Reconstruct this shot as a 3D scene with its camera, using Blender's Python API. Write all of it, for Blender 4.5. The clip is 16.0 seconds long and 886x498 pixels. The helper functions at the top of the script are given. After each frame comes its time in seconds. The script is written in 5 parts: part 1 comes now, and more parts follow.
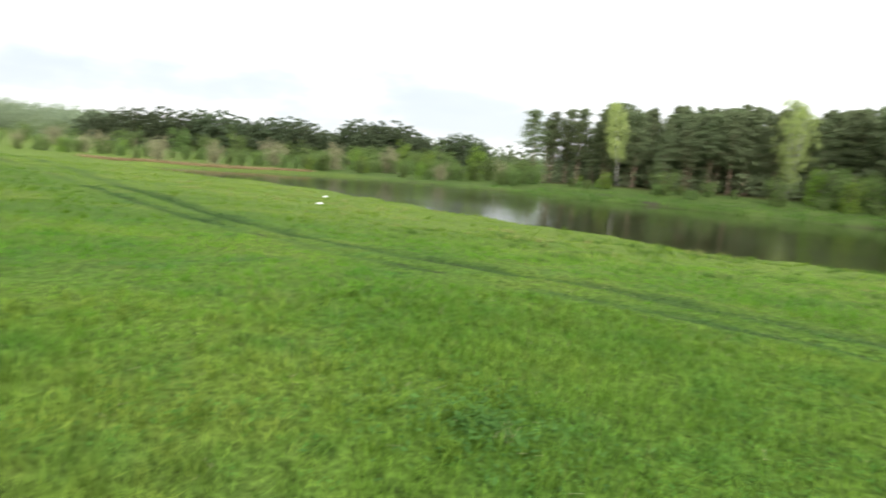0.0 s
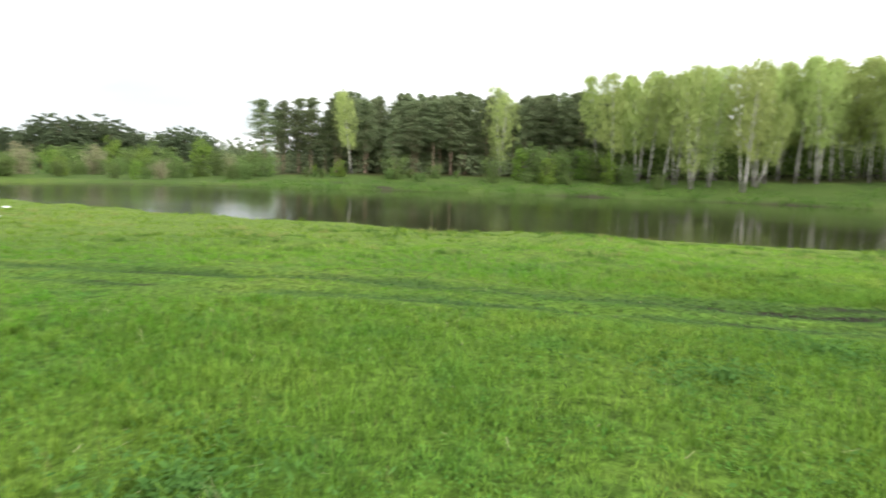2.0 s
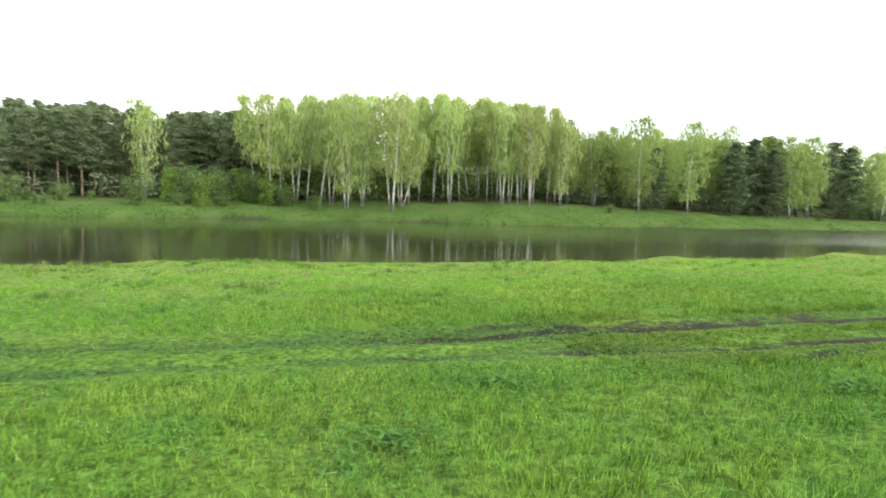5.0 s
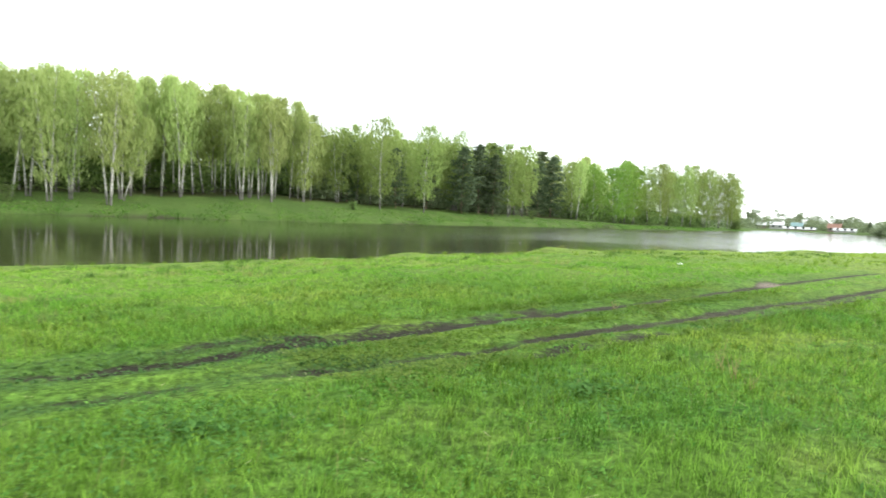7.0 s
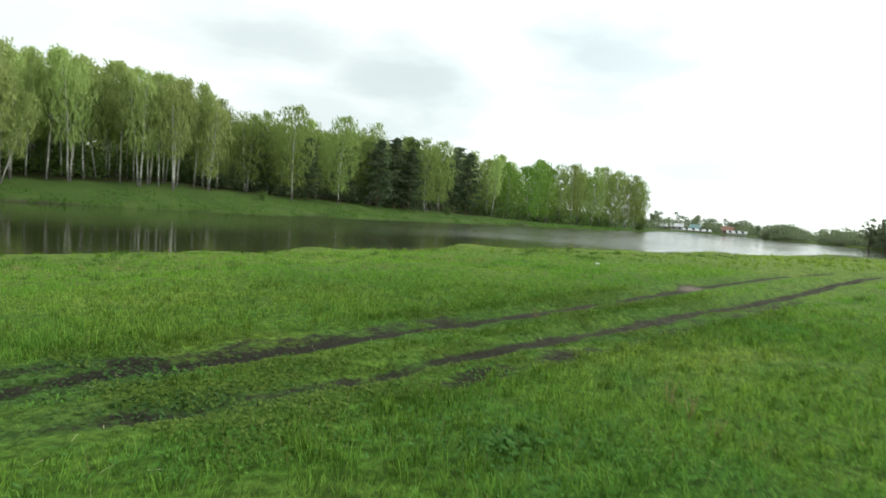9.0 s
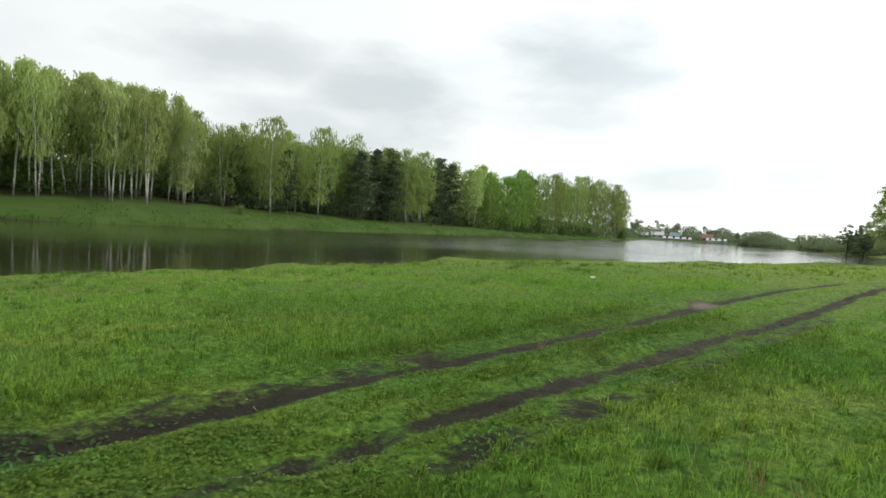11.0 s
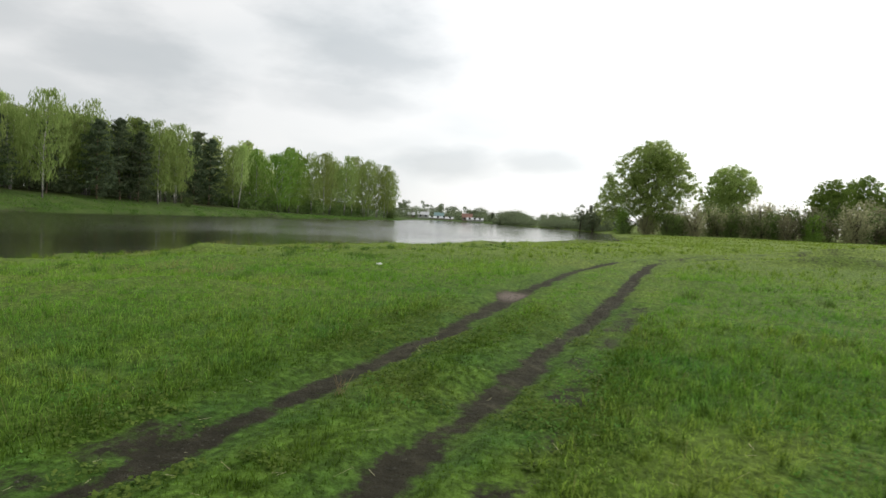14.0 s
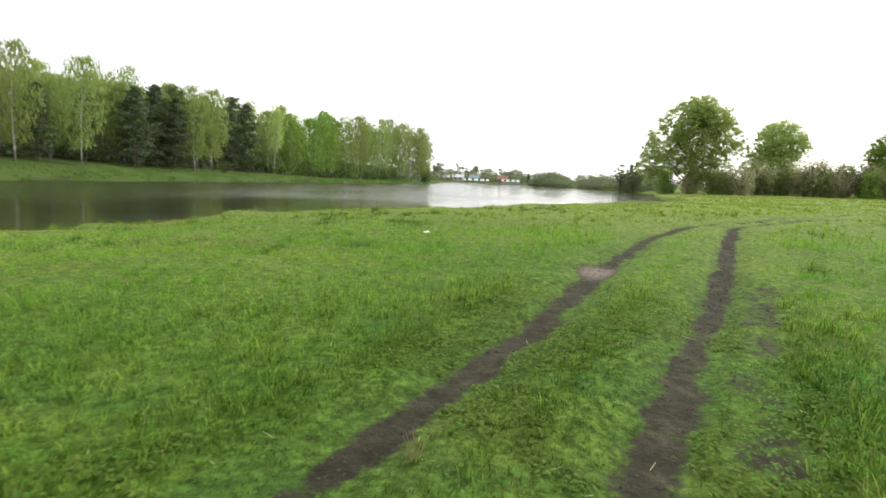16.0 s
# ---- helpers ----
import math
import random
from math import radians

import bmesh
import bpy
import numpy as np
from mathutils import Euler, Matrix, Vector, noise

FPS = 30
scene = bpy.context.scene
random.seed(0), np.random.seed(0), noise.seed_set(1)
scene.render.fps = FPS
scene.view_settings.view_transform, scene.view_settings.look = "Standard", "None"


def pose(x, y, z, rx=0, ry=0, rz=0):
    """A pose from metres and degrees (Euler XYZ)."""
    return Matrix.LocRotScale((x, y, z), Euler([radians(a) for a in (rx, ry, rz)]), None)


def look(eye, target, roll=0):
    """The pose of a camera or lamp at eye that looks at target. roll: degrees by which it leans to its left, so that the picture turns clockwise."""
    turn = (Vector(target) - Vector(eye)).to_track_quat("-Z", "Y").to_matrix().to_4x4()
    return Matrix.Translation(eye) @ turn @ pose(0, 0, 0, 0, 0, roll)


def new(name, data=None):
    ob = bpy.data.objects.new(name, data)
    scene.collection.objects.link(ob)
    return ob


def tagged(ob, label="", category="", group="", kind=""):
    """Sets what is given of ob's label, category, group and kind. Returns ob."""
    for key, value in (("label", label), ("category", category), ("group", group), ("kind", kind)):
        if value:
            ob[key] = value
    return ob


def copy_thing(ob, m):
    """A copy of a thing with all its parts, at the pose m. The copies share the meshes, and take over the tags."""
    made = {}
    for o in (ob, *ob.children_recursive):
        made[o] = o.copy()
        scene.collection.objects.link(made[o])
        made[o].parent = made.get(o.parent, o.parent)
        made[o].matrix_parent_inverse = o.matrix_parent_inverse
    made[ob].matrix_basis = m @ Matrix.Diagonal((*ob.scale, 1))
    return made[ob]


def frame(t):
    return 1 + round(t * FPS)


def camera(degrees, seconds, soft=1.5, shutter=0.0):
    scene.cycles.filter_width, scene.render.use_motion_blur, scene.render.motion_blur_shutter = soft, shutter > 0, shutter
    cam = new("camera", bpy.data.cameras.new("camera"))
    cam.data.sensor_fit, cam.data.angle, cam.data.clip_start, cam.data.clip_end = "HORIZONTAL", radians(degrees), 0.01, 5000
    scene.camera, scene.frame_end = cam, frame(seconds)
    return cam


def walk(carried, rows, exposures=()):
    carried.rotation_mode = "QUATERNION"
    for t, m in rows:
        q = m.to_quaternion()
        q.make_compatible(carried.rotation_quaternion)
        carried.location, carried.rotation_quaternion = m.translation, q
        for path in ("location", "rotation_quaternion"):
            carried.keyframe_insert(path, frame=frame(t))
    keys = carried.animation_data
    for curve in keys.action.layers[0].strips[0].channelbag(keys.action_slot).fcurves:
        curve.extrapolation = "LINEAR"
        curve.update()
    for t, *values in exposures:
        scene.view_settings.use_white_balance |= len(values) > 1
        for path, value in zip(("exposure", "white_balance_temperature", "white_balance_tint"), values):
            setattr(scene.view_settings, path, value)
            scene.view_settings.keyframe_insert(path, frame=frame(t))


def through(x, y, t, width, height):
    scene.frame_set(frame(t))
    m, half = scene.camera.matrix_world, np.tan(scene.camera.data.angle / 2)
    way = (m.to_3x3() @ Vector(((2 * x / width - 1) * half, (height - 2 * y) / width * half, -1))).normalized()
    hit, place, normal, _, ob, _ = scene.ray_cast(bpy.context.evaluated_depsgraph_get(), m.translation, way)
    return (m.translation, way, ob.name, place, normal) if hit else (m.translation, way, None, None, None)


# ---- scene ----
# ---------------------------------------------------------------- camera
cam = camera(70.91, 16.0, soft=1.55, shutter=0.5)
walk(cam, [
    (0.0, pose(-0.000, 0.000, 1.658, 82.509, -5.133, 37.374)),
    (0.5, pose(-0.096, 0.196, 1.659, 83.688, -4.260, 25.962)),
    (1.0, pose(-0.139, 0.404, 1.635, 82.955, -2.559, 21.135)),
    (1.5, pose(-0.131, 0.622, 1.632, 83.652, -1.674, 18.196)),
    (2.0, pose(-0.134, 0.843, 1.606, 83.068, -1.824, 13.521)),
    (2.5, pose(-0.154, 1.113, 1.619, 83.860, -1.220, 1.812)),
    (3.0, pose(-0.118, 1.396, 1.610, 83.093, -1.564, -2.779)),
    (3.5, pose(-0.127, 1.666, 1.588, 83.885, -1.585, -6.857)),
    (4.0, pose(-0.081, 1.926, 1.566, 85.247, -0.852, -11.378)),
    (4.2, pose(-0.041, 2.028, 1.570, 85.735, -1.090, -12.478)),
    (6.3, pose(0.477, 3.093, 1.608, 85.825, -2.567, -31.351)),
    (6.5, pose(0.558, 3.191, 1.603, 86.331, -2.893, -34.819)),
    (7.0, pose(0.832, 3.422, 1.563, 86.423, -2.514, -40.065)),
    (7.5, pose(1.165, 3.620, 1.549, 86.559, -3.704, -46.085)),
    (8.0, pose(1.491, 3.889, 1.521, 87.268, -3.842, -54.599)),
    (8.5, pose(1.826, 4.204, 1.495, 86.520, -3.477, -51.790)),
    (9.0, pose(2.173, 4.537, 1.498, 86.399, -4.028, -47.730)),
    (9.2, pose(2.305, 4.665, 1.507, 87.195, -4.485, -47.312)),
    (11.3, pose(3.624, 5.857, 1.489, 87.577, -3.329, -49.784)),
    (11.5, pose(3.760, 5.962, 1.485, 87.636, -3.656, -50.599)),
    (12.0, pose(4.126, 6.237, 1.473, 88.126, -3.581, -58.080)),
    (12.5, pose(4.542, 6.504, 1.463, 88.066, -2.170, -63.431)),
    (13.0, pose(4.968, 6.776, 1.465, 88.321, -2.729, -65.540)),
    (13.5, pose(5.370, 7.086, 1.481, 88.629, -3.436, -69.527)),
    (14.0, pose(5.762, 7.402, 1.478, 86.929, -3.178, -70.397)),
    (14.5, pose(6.176, 7.675, 1.466, 85.597, -4.067, -68.068)),
    (15.0, pose(6.600, 7.960, 1.511, 84.993, -2.364, -68.021)),
    (15.5, pose(7.054, 8.283, 1.479, 83.804, -1.631, -65.474)),
    (16.0, pose(7.554, 8.590, 1.409, 83.367, -2.240, -67.271)),
], exposures=[(0, 0.7, 6500, 10), (0.5, 0.65, 6500, 10), (1, 0.72, 6500, 10), (1.5, 0.82, 6500, 10), (2, 0.85, 6500, 10), (2.5, 1.02, 6500, 10), (3.5, 1.09, 6500, 10), (4.2, 1.09, 6450, 9), (6.5, 1.12, 6300, 4), (7, 1.12, 6300, 4), (7.5, 0.85, 6300, 4), (8, 0.37, 6300, 2), (9.2, 0.15, 6300, 0), (11.5, -0.08, 6450, 7), (13, -0.21, 6500, 9), (13.5, -0.28, 6500, 9), (14, -0.25, 6500, 9), (14.5, -0.03, 6600, 9), (15, 0.05, 6650, 10), (15.5, -0.03, 6650, 10), (16, 0.47, 6650, 10)])

# ---------------------------------------------------------------- light
SUN_TURN, SUN_HEIGHT = radians(-122), radians(32)      # yaw from +y, height over the horizon


def links(tree, *pairs):
    for a, b in pairs:
        tree.links.new(a, b)


CLOUDS = ((44, 11.2, 6.5, 3.4, 0.46), (62, 14.2, 7.5, 3.4, 0.49), (61, 10.0, 5.5, 1.5, 0.33), (71, 4.6, 4.2, 1.5, 0.4), (79, 5.2, 3.6, 1.0, 0.4), (31, 13.4, 8, 2.4, 0.38), (91, 15, 5, 1.2, 0.2), (36, 7, 9, 3, 0.3),
          (-62, 4.4, 20, 3.0, 0.78), (-38, 5.0, 16, 3.2, 0.76), (84, 2.6, 10, 1.2, 0.15))


def make_world():
    w = bpy.data.worlds.new("overcast_sky")
    scene.world = w
    w.use_nodes = True
    t = w.node_tree
    t.nodes.clear()
    N = t.nodes.new
    out, bg = N("ShaderNodeOutputWorld"), N("ShaderNodeBackground")
    sky = N("ShaderNodeTexSky")
    sky.sky_type, sky.sun_disc = "NISHITA", False
    sky.sun_elevation, sky.sun_rotation = SUN_HEIGHT, -SUN_TURN
    dim = N("ShaderNodeVectorMath")
    dim.operation = "SCALE"
    dim.inputs["Scale"].default_value = 0.1
    co = N("ShaderNodeTexCoord")
    sep = N("ShaderNodeSeparateXYZ")
    up = N("ShaderNodeMath")
    up.operation, up.inputs[1].default_value = "ADD", 0.16
    clip = N("ShaderNodeMath")
    clip.operation, clip.inputs[1].default_value = "MAXIMUM", 0.08
    flat = N("ShaderNodeVectorMath")
    flat.operation = "DIVIDE"
    comb = N("ShaderNodeCombineXYZ")
    big, fine = N("ShaderNodeTexNoise"), N("ShaderNodeTexNoise")
    for n, s, d in ((big, 0.75, 3.0), (fine, 2.6, 3.0)):
        n.inputs["Scale"].default_value, n.inputs["Detail"].default_value = s, d
        n.inputs["Roughness"].default_value = 0.5
    add = N("ShaderNodeMath")
    add.operation, add.inputs[1].default_value = "MULTIPLY_ADD", 0.25
    ramp = N("ShaderNodeValToRGB")
    e = ramp.color_ramp.elements
    e[0].position, e[0].color = 0.42, (0.74, 0.76, 0.77, 1)
    e[1].position, e[1].color = 0.66, (0.86, 0.86, 0.86, 1)
    mix = N("ShaderNodeMix")
    mix.data_type = "RGBA"
    mix.inputs[0].default_value = 0.93
    links(t, (sky.outputs[0], dim.inputs[0]), (co.outputs["Generated"], sep.inputs[0]), (sep.outputs[2], clip.inputs[0]),
          (clip.outputs[0], up.inputs[0]), (up.outputs[0], comb.inputs[0]), (up.outputs[0], comb.inputs[1]), (up.outputs[0], comb.inputs[2]),
          (co.outputs["Generated"], flat.inputs[0]), (comb.outputs[0], flat.inputs[1]), (flat.outputs[0], big.inputs["Vector"]),
          (flat.outputs[0], fine.inputs["Vector"]), (fine.outputs[0], add.inputs[0]), (big.outputs[0], add.inputs[2]),
          (add.outputs[0], ramp.inputs[0]), (dim.outputs[0], mix.inputs[6]))

    def calc(op, a, b=0.0, c=0.0):
        n = N("ShaderNodeMath")
        n.operation = op
        for k, v in enumerate((a, b, c)):
            if isinstance(v, (int, float)):
                n.inputs[k].default_value = v
            else:
                t.links.new(v, n.inputs[k])
        return n.outputs[0]

    # darker cloud bases: bearing from +y, height, half width and half height in degrees, density
    rise = calc("MULTIPLY", calc("ARCSINE", sep.outputs[2]), 57.296)
    bearing = calc("MULTIPLY", calc("ARCTAN2", sep.outputs[0], sep.outputs[1]), 57.296)
    torn = N("ShaderNodeTexNoise")
    torn.inputs["Scale"].default_value, torn.inputs["Detail"].default_value, torn.inputs["Roughness"].default_value = 5.5, 5.0, 0.55
    squash = N("ShaderNodeMapping")
    squash.inputs["Scale"].default_value = (1, 1, 2.6)
    links(t, (co.outputs["Generated"], squash.inputs[0]), (squash.outputs[0], torn.inputs["Vector"]))
    ragged = calc("MULTIPLY_ADD", torn.outputs[0], 2.6, -1.3)
    shade = None
    for az, el, wide, tall, dense in CLOUDS:
        u = calc("DIVIDE", calc("SUBTRACT", bearing, az), wide)
        v = calc("DIVIDE", calc("SUBTRACT", rise, el), tall)
        far_off = calc("SQRT", calc("ADD", calc("MULTIPLY", u, u), calc("MULTIPLY", v, v)))
        body = calc("ADD", calc("SUBTRACT", 1.45, far_off), ragged)
        body = calc("MULTIPLY", calc("SMOOTH_MIN", calc("MAXIMUM", body, 0.0), 1.0, 0.3), dense)
        shade = body if shade is None else calc("MAXIMUM", shade, body)
    cloudy = N("ShaderNodeMix")
    cloudy.data_type = "RGBA"
    cloudy.inputs[7].default_value = (0.335, 0.375, 0.402, 1)
    # the cloud cover is brightest round the veiled sun
    toward = N("ShaderNodeVectorMath")
    toward.operation = "DOT_PRODUCT"
    toward.inputs[1].default_value = (-math.sin(SUN_TURN) * math.cos(SUN_HEIGHT), math.cos(SUN_TURN) * math.cos(SUN_HEIGHT), math.sin(SUN_HEIGHT))
    t.links.new(co.outputs["Generated"], toward.inputs[0])
    glow = calc("MULTIPLY_ADD", calc("POWER", calc("MAXIMUM", toward.outputs["Value"], 0.0), 2.5), 0.75, 0.93)
    lit = N("ShaderNodeVectorMath")
    lit.operation = "SCALE"
    t.links.new(glow, lit.inputs["Scale"])
    links(t, (shade, cloudy.inputs[0]), (ramp.outputs[0], cloudy.inputs[6]), (cloudy.outputs[2], mix.inputs[7]), (mix.outputs[2], lit.inputs[0]),
          (lit.outputs[0], bg.inputs[0]), (bg.outputs[0], out.inputs[0]))
    bg.inputs[1].default_value = 1.3


make_world()
lamp = bpy.data.lights.new("sun", "SUN")
lamp.energy, lamp.angle, lamp.color = 1.4, radians(20), (1.0, 0.96, 0.9)
sun = new("sun", lamp)
sun.matrix_basis = look((0, 0, 0), (math.sin(SUN_TURN) * math.cos(SUN_HEIGHT), -math.cos(SUN_TURN) * math.cos(SUN_HEIGHT), -math.sin(SUN_HEIGHT)))


# ---------------------------------------------------------------- materials
def material(name):
    m = bpy.data.materials.new(name)
    m.use_nodes = True
    t = m.node_tree
    p = t.nodes["Principled BSDF"]
    return m, t, p


def noise_node(t, scale, detail=4.0, rough=0.55, vector=None):
    n = t.nodes.new("ShaderNodeTexNoise")
    n.inputs["Scale"].default_value, n.inputs["Detail"].default_value, n.inputs["Roughness"].default_value = scale, detail, rough
    if vector is not None:
        t.links.new(vector, n.inputs["Vector"])
    return n.outputs[0]


def ramp_node(t, value, *stops):
    r = t.nodes.new("ShaderNodeValToRGB")
    e = r.color_ramp.elements
    while len(e) < len(stops):
        e.new(0.5)
    for k, (pos, col) in zip(e, stops):
        k.position, k.color = pos, (*col, 1)
    t.links.new(value, r.inputs[0])
    return r.outputs[0]


def mix_node(t, fac, a, b, blend="MIX"):
    m = t.nodes.new("ShaderNodeMix")
    m.data_type, m.blend_type = "RGBA", blend
    for v, i in ((fac, 0), (a, 6), (b, 7)):
        if isinstance(v, (int, float)):
            m.inputs[i].default_value = v
        elif isinstance(v, tuple):
            m.inputs[i].default_value = (*v, 1)
        else:
            t.links.new(v, m.inputs[i])
    return m.outputs[2]


def place_node(t):
    return t.nodes.new("ShaderNodeNewGeometry").outputs["Position"]


def bump_node(t, p, height, strength, distance):
    b = t.nodes.new("ShaderNodeBump")
    b.inputs["Strength"].default_value, b.inputs["Distance"].default_value = strength, distance
    t.links.new(height, b.inputs["Height"])
    t.links.new(b.outputs[0], p.inputs["Normal"])


def grass_tone(t, pos):
    """Meadow colours in patches: fresh green, yellow-green, bluish clover and dry straw."""
    a = ramp_node(t, noise_node(t, 0.22, 4, 0.6, pos), (0.34, (0.080, 0.155, 0.023)), (0.5, (0.102, 0.180, 0.027)), (0.66, (0.140, 0.205, 0.036)))
    b = ramp_node(t, noise_node(t, 0.9, 5, 0.6, pos), (0.5, (0, 0, 0)), (0.7, (0.65, 0.65, 0.65)))
    c = mix_node(t, b, a, (0.048, 0.135, 0.026))
    d = ramp_node(t, noise_node(t, 0.33, 6, 0.65, pos), (0.56, (0, 0, 0)), (0.72, (0.36, 0.36, 0.36)))
    c = mix_node(t, d, c, (0.19, 0.19, 0.06))
    # paler and yellower towards the lake bank and towards the east
    sx = t.nodes.new("ShaderNodeSeparateXYZ")
    t.links.new(pos, sx.inputs[0])
    dry = t.nodes.new("ShaderNodeMapRange")
    for key, value in (("From Min", 11.5), ("From Max", 22.0), ("To Min", 0.0), ("To Max", 0.42)):
        dry.inputs[key].default_value = value
    t.links.new(sx.outputs[1], dry.inputs[0])
    lush = t.nodes.new("ShaderNodeMapRange")
    for key, value in (("From Min", 45.0), ("From Max", 80.0), ("To Min", 1.0), ("To Max", 0.25)):
        lush.inputs[key].default_value = value
    t.links.new(sx.outputs[1], lush.inputs[0])
    both = t.nodes.new("ShaderNodeMath")
    both.operation = "MULTIPLY"
    east = t.nodes.new("ShaderNodeMapRange")
    for key, value in (("From Min", 14.0), ("From Max", 36.0), ("To Min", 0.0), ("To Max", 0.8)):
        east.inputs[key].default_value = value
    most = t.nodes.new("ShaderNodeMath")
    most.operation = "MAXIMUM"
    links(t, (sx.outputs[0], east.inputs[0]), (dry.outputs[0], most.inputs[0]), (east.outputs[0], most.inputs[1]), (most.outputs[0], both.inputs[0]), (lush.outputs[0], both.inputs[1]))
    c = mix_node(t, both.outputs[0], c, (0.215, 0.285, 0.068))
    over = t.nodes.new("ShaderNodeMapRange")
    for key, value in (("From Min", 60.0), ("From Max", 85.0), ("To Min", 0.0), ("To Max", 0.75)):
        over.inputs[key].default_value = value
    t.links.new(sx.outputs[1], over.inputs[0])
    c = mix_node(t, over.outputs[0], c, ramp_node(t, noise_node(t, 0.16, 5, 0.65, pos), (0.36, (0.062, 0.115, 0.034)), (0.64, (0.105, 0.165, 0.048))))
    clump = ramp_node(t, noise_node(t, 6.5, 5, 0.72, pos), (0.34, (0.58, 0.62, 0.58)), (0.5, (0.98, 0.99, 0.98)), (0.66, (1.34, 1.34, 1.34)))
    return mix_node(t, 1.0, c, clump, "MULTIPLY")


def mat_ground():
    m, t, p = material("meadow_ground")
    pos = place_node(t)
    tone = grass_tone(t, pos)
    fine = ramp_node(t, noise_node(t, 13.0, 6, 0.75, pos), (0.33, (0.40, 0.39, 0.34)), (0.67, (1.1, 1.1, 1.04)))
    grass = mix_node(t, 1.0, tone, fine, "MULTIPLY")
    earth_tone = ramp_node(t, noise_node(t, 5.0, 6, 0.7, pos), (0.3, (0.022, 0.021, 0.013)), (0.55, (0.049, 0.046, 0.030)), (0.8, (0.110, 0.101, 0.066)))
    mask = t.nodes.new("ShaderNodeAttribute")
    mask.attribute_name = "bare_and_shaded_earth"
    wob = t.nodes.new("ShaderNodeMath")
    wob.operation, wob.inputs[1].default_value, wob.inputs[2].default_value = "MULTIPLY_ADD", 1.9, -0.95
    t.links.new(noise_node(t, 9.0, 6, 0.75, pos), wob.inputs[0])
    add = t.nodes.new("ShaderNodeMath")
    t.links.new(mask.outputs["Fac"], add.inputs[0])
    t.links.new(wob.outputs[0], add.inputs[1])
    fac = ramp_node(t, add.outputs[0], (0.3, (0, 0, 0)), (0.72, (1, 1, 1)))
    # darker green-brown ground tone under the far woods
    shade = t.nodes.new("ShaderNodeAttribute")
    shade.attribute_name = "dark_floor"
    floor_tone = ramp_node(t, noise_node(t, 1.3, 5, 0.65, pos), (0.4, (0.030, 0.045, 0.012)), (0.6, (0.055, 0.05, 0.022)))
    grass = mix_node(t, shade.outputs["Fac"], grass, floor_tone)
    herb = t.nodes.new("ShaderNodeAttribute")
    herb.attribute_name = "low_herbs"
    grass = mix_node(t, herb.outputs["Fac"], grass, mix_node(t, 1.0, (0.050, 0.105, 0.028), fine, "MULTIPLY"))
    worn = t.nodes.new("ShaderNodeAttribute")
    worn.attribute_name = "dry_soil"
    # wet soil and the ruts' black shadow, together in one dark colour
    damp_shaded = t.nodes.new("ShaderNodeAttribute")
    damp_shaded.attribute_name = "damp_shaded_soil"
    earth_tone = mix_node(t, damp_shaded.outputs["Fac"], earth_tone, (0.016, 0.0145, 0.0095))
    earth_tone = mix_node(t, worn.outputs["Fac"], earth_tone, (0.19, 0.155, 0.13))
    t.links.new(mix_node(t, fac, grass, earth_tone), p.inputs["Base Color"])
    p.inputs["Roughness"].default_value = 0.85
    p.inputs["Specular IOR Level"].default_value = 0.06
    bump_node(t, p, noise_node(t, 7.0, 6, 0.7, pos), 0.9, 0.06)
    return m


def leafy(name, dark, light, patch=None, through=0.4):
    """Leaves: diffuse with light shining through, varied from leaf to leaf and tree to tree."""
    m, t, p = material(name)
    geo = t.nodes.new("ShaderNodeNewGeometry")
    ob = t.nodes.new("ShaderNodeObjectInfo")
    tone = mix_node(t, geo.outputs["Random Per Island"], dark, light)
    if patch:
        tone = patch(t, geo, tone)
    hsv = t.nodes.new("ShaderNodeHueSaturation")
    val = t.nodes.new("ShaderNodeMapRange")
    val.inputs["To Min"].default_value, val.inputs["To Max"].default_value = 0.8, 1.2
    hue = t.nodes.new("ShaderNodeMapRange")
    hue.inputs["To Min"].default_value, hue.inputs["To Max"].default_value = 0.488, 0.512
    links(t, (ob.outputs["Random"], val.inputs[0]), (ob.outputs["Random"], hue.inputs[0]), (val.outputs[0], hsv.inputs["Value"]),
          (hue.outputs[0], hsv.inputs["Hue"]), (tone, hsv.inputs["Color"]), (hsv.outputs[0], p.inputs["Base Color"]))
    p.inputs["Roughness"].default_value = 0.6
    p.inputs["Specular IOR Level"].default_value = 0.04
    tr = t.nodes.new("ShaderNodeBsdfTranslucent")
    ms = t.nodes.new("ShaderNodeMixShader")
    ms.inputs[0].default_value = through
    links(t, (hsv.outputs[0], tr.inputs[0]), (p.outputs[0], ms.inputs[1]), (tr.outputs[0], ms.inputs[2]),
          (ms.outputs[0], t.nodes["Material Output"].inputs[0]))
    return m


def blade_patch(t, geo, tone):
    base = grass_tone(t, geo.outputs["Position"])
    return mix_node(t, 1.0, tone, base, "MULTIPLY")


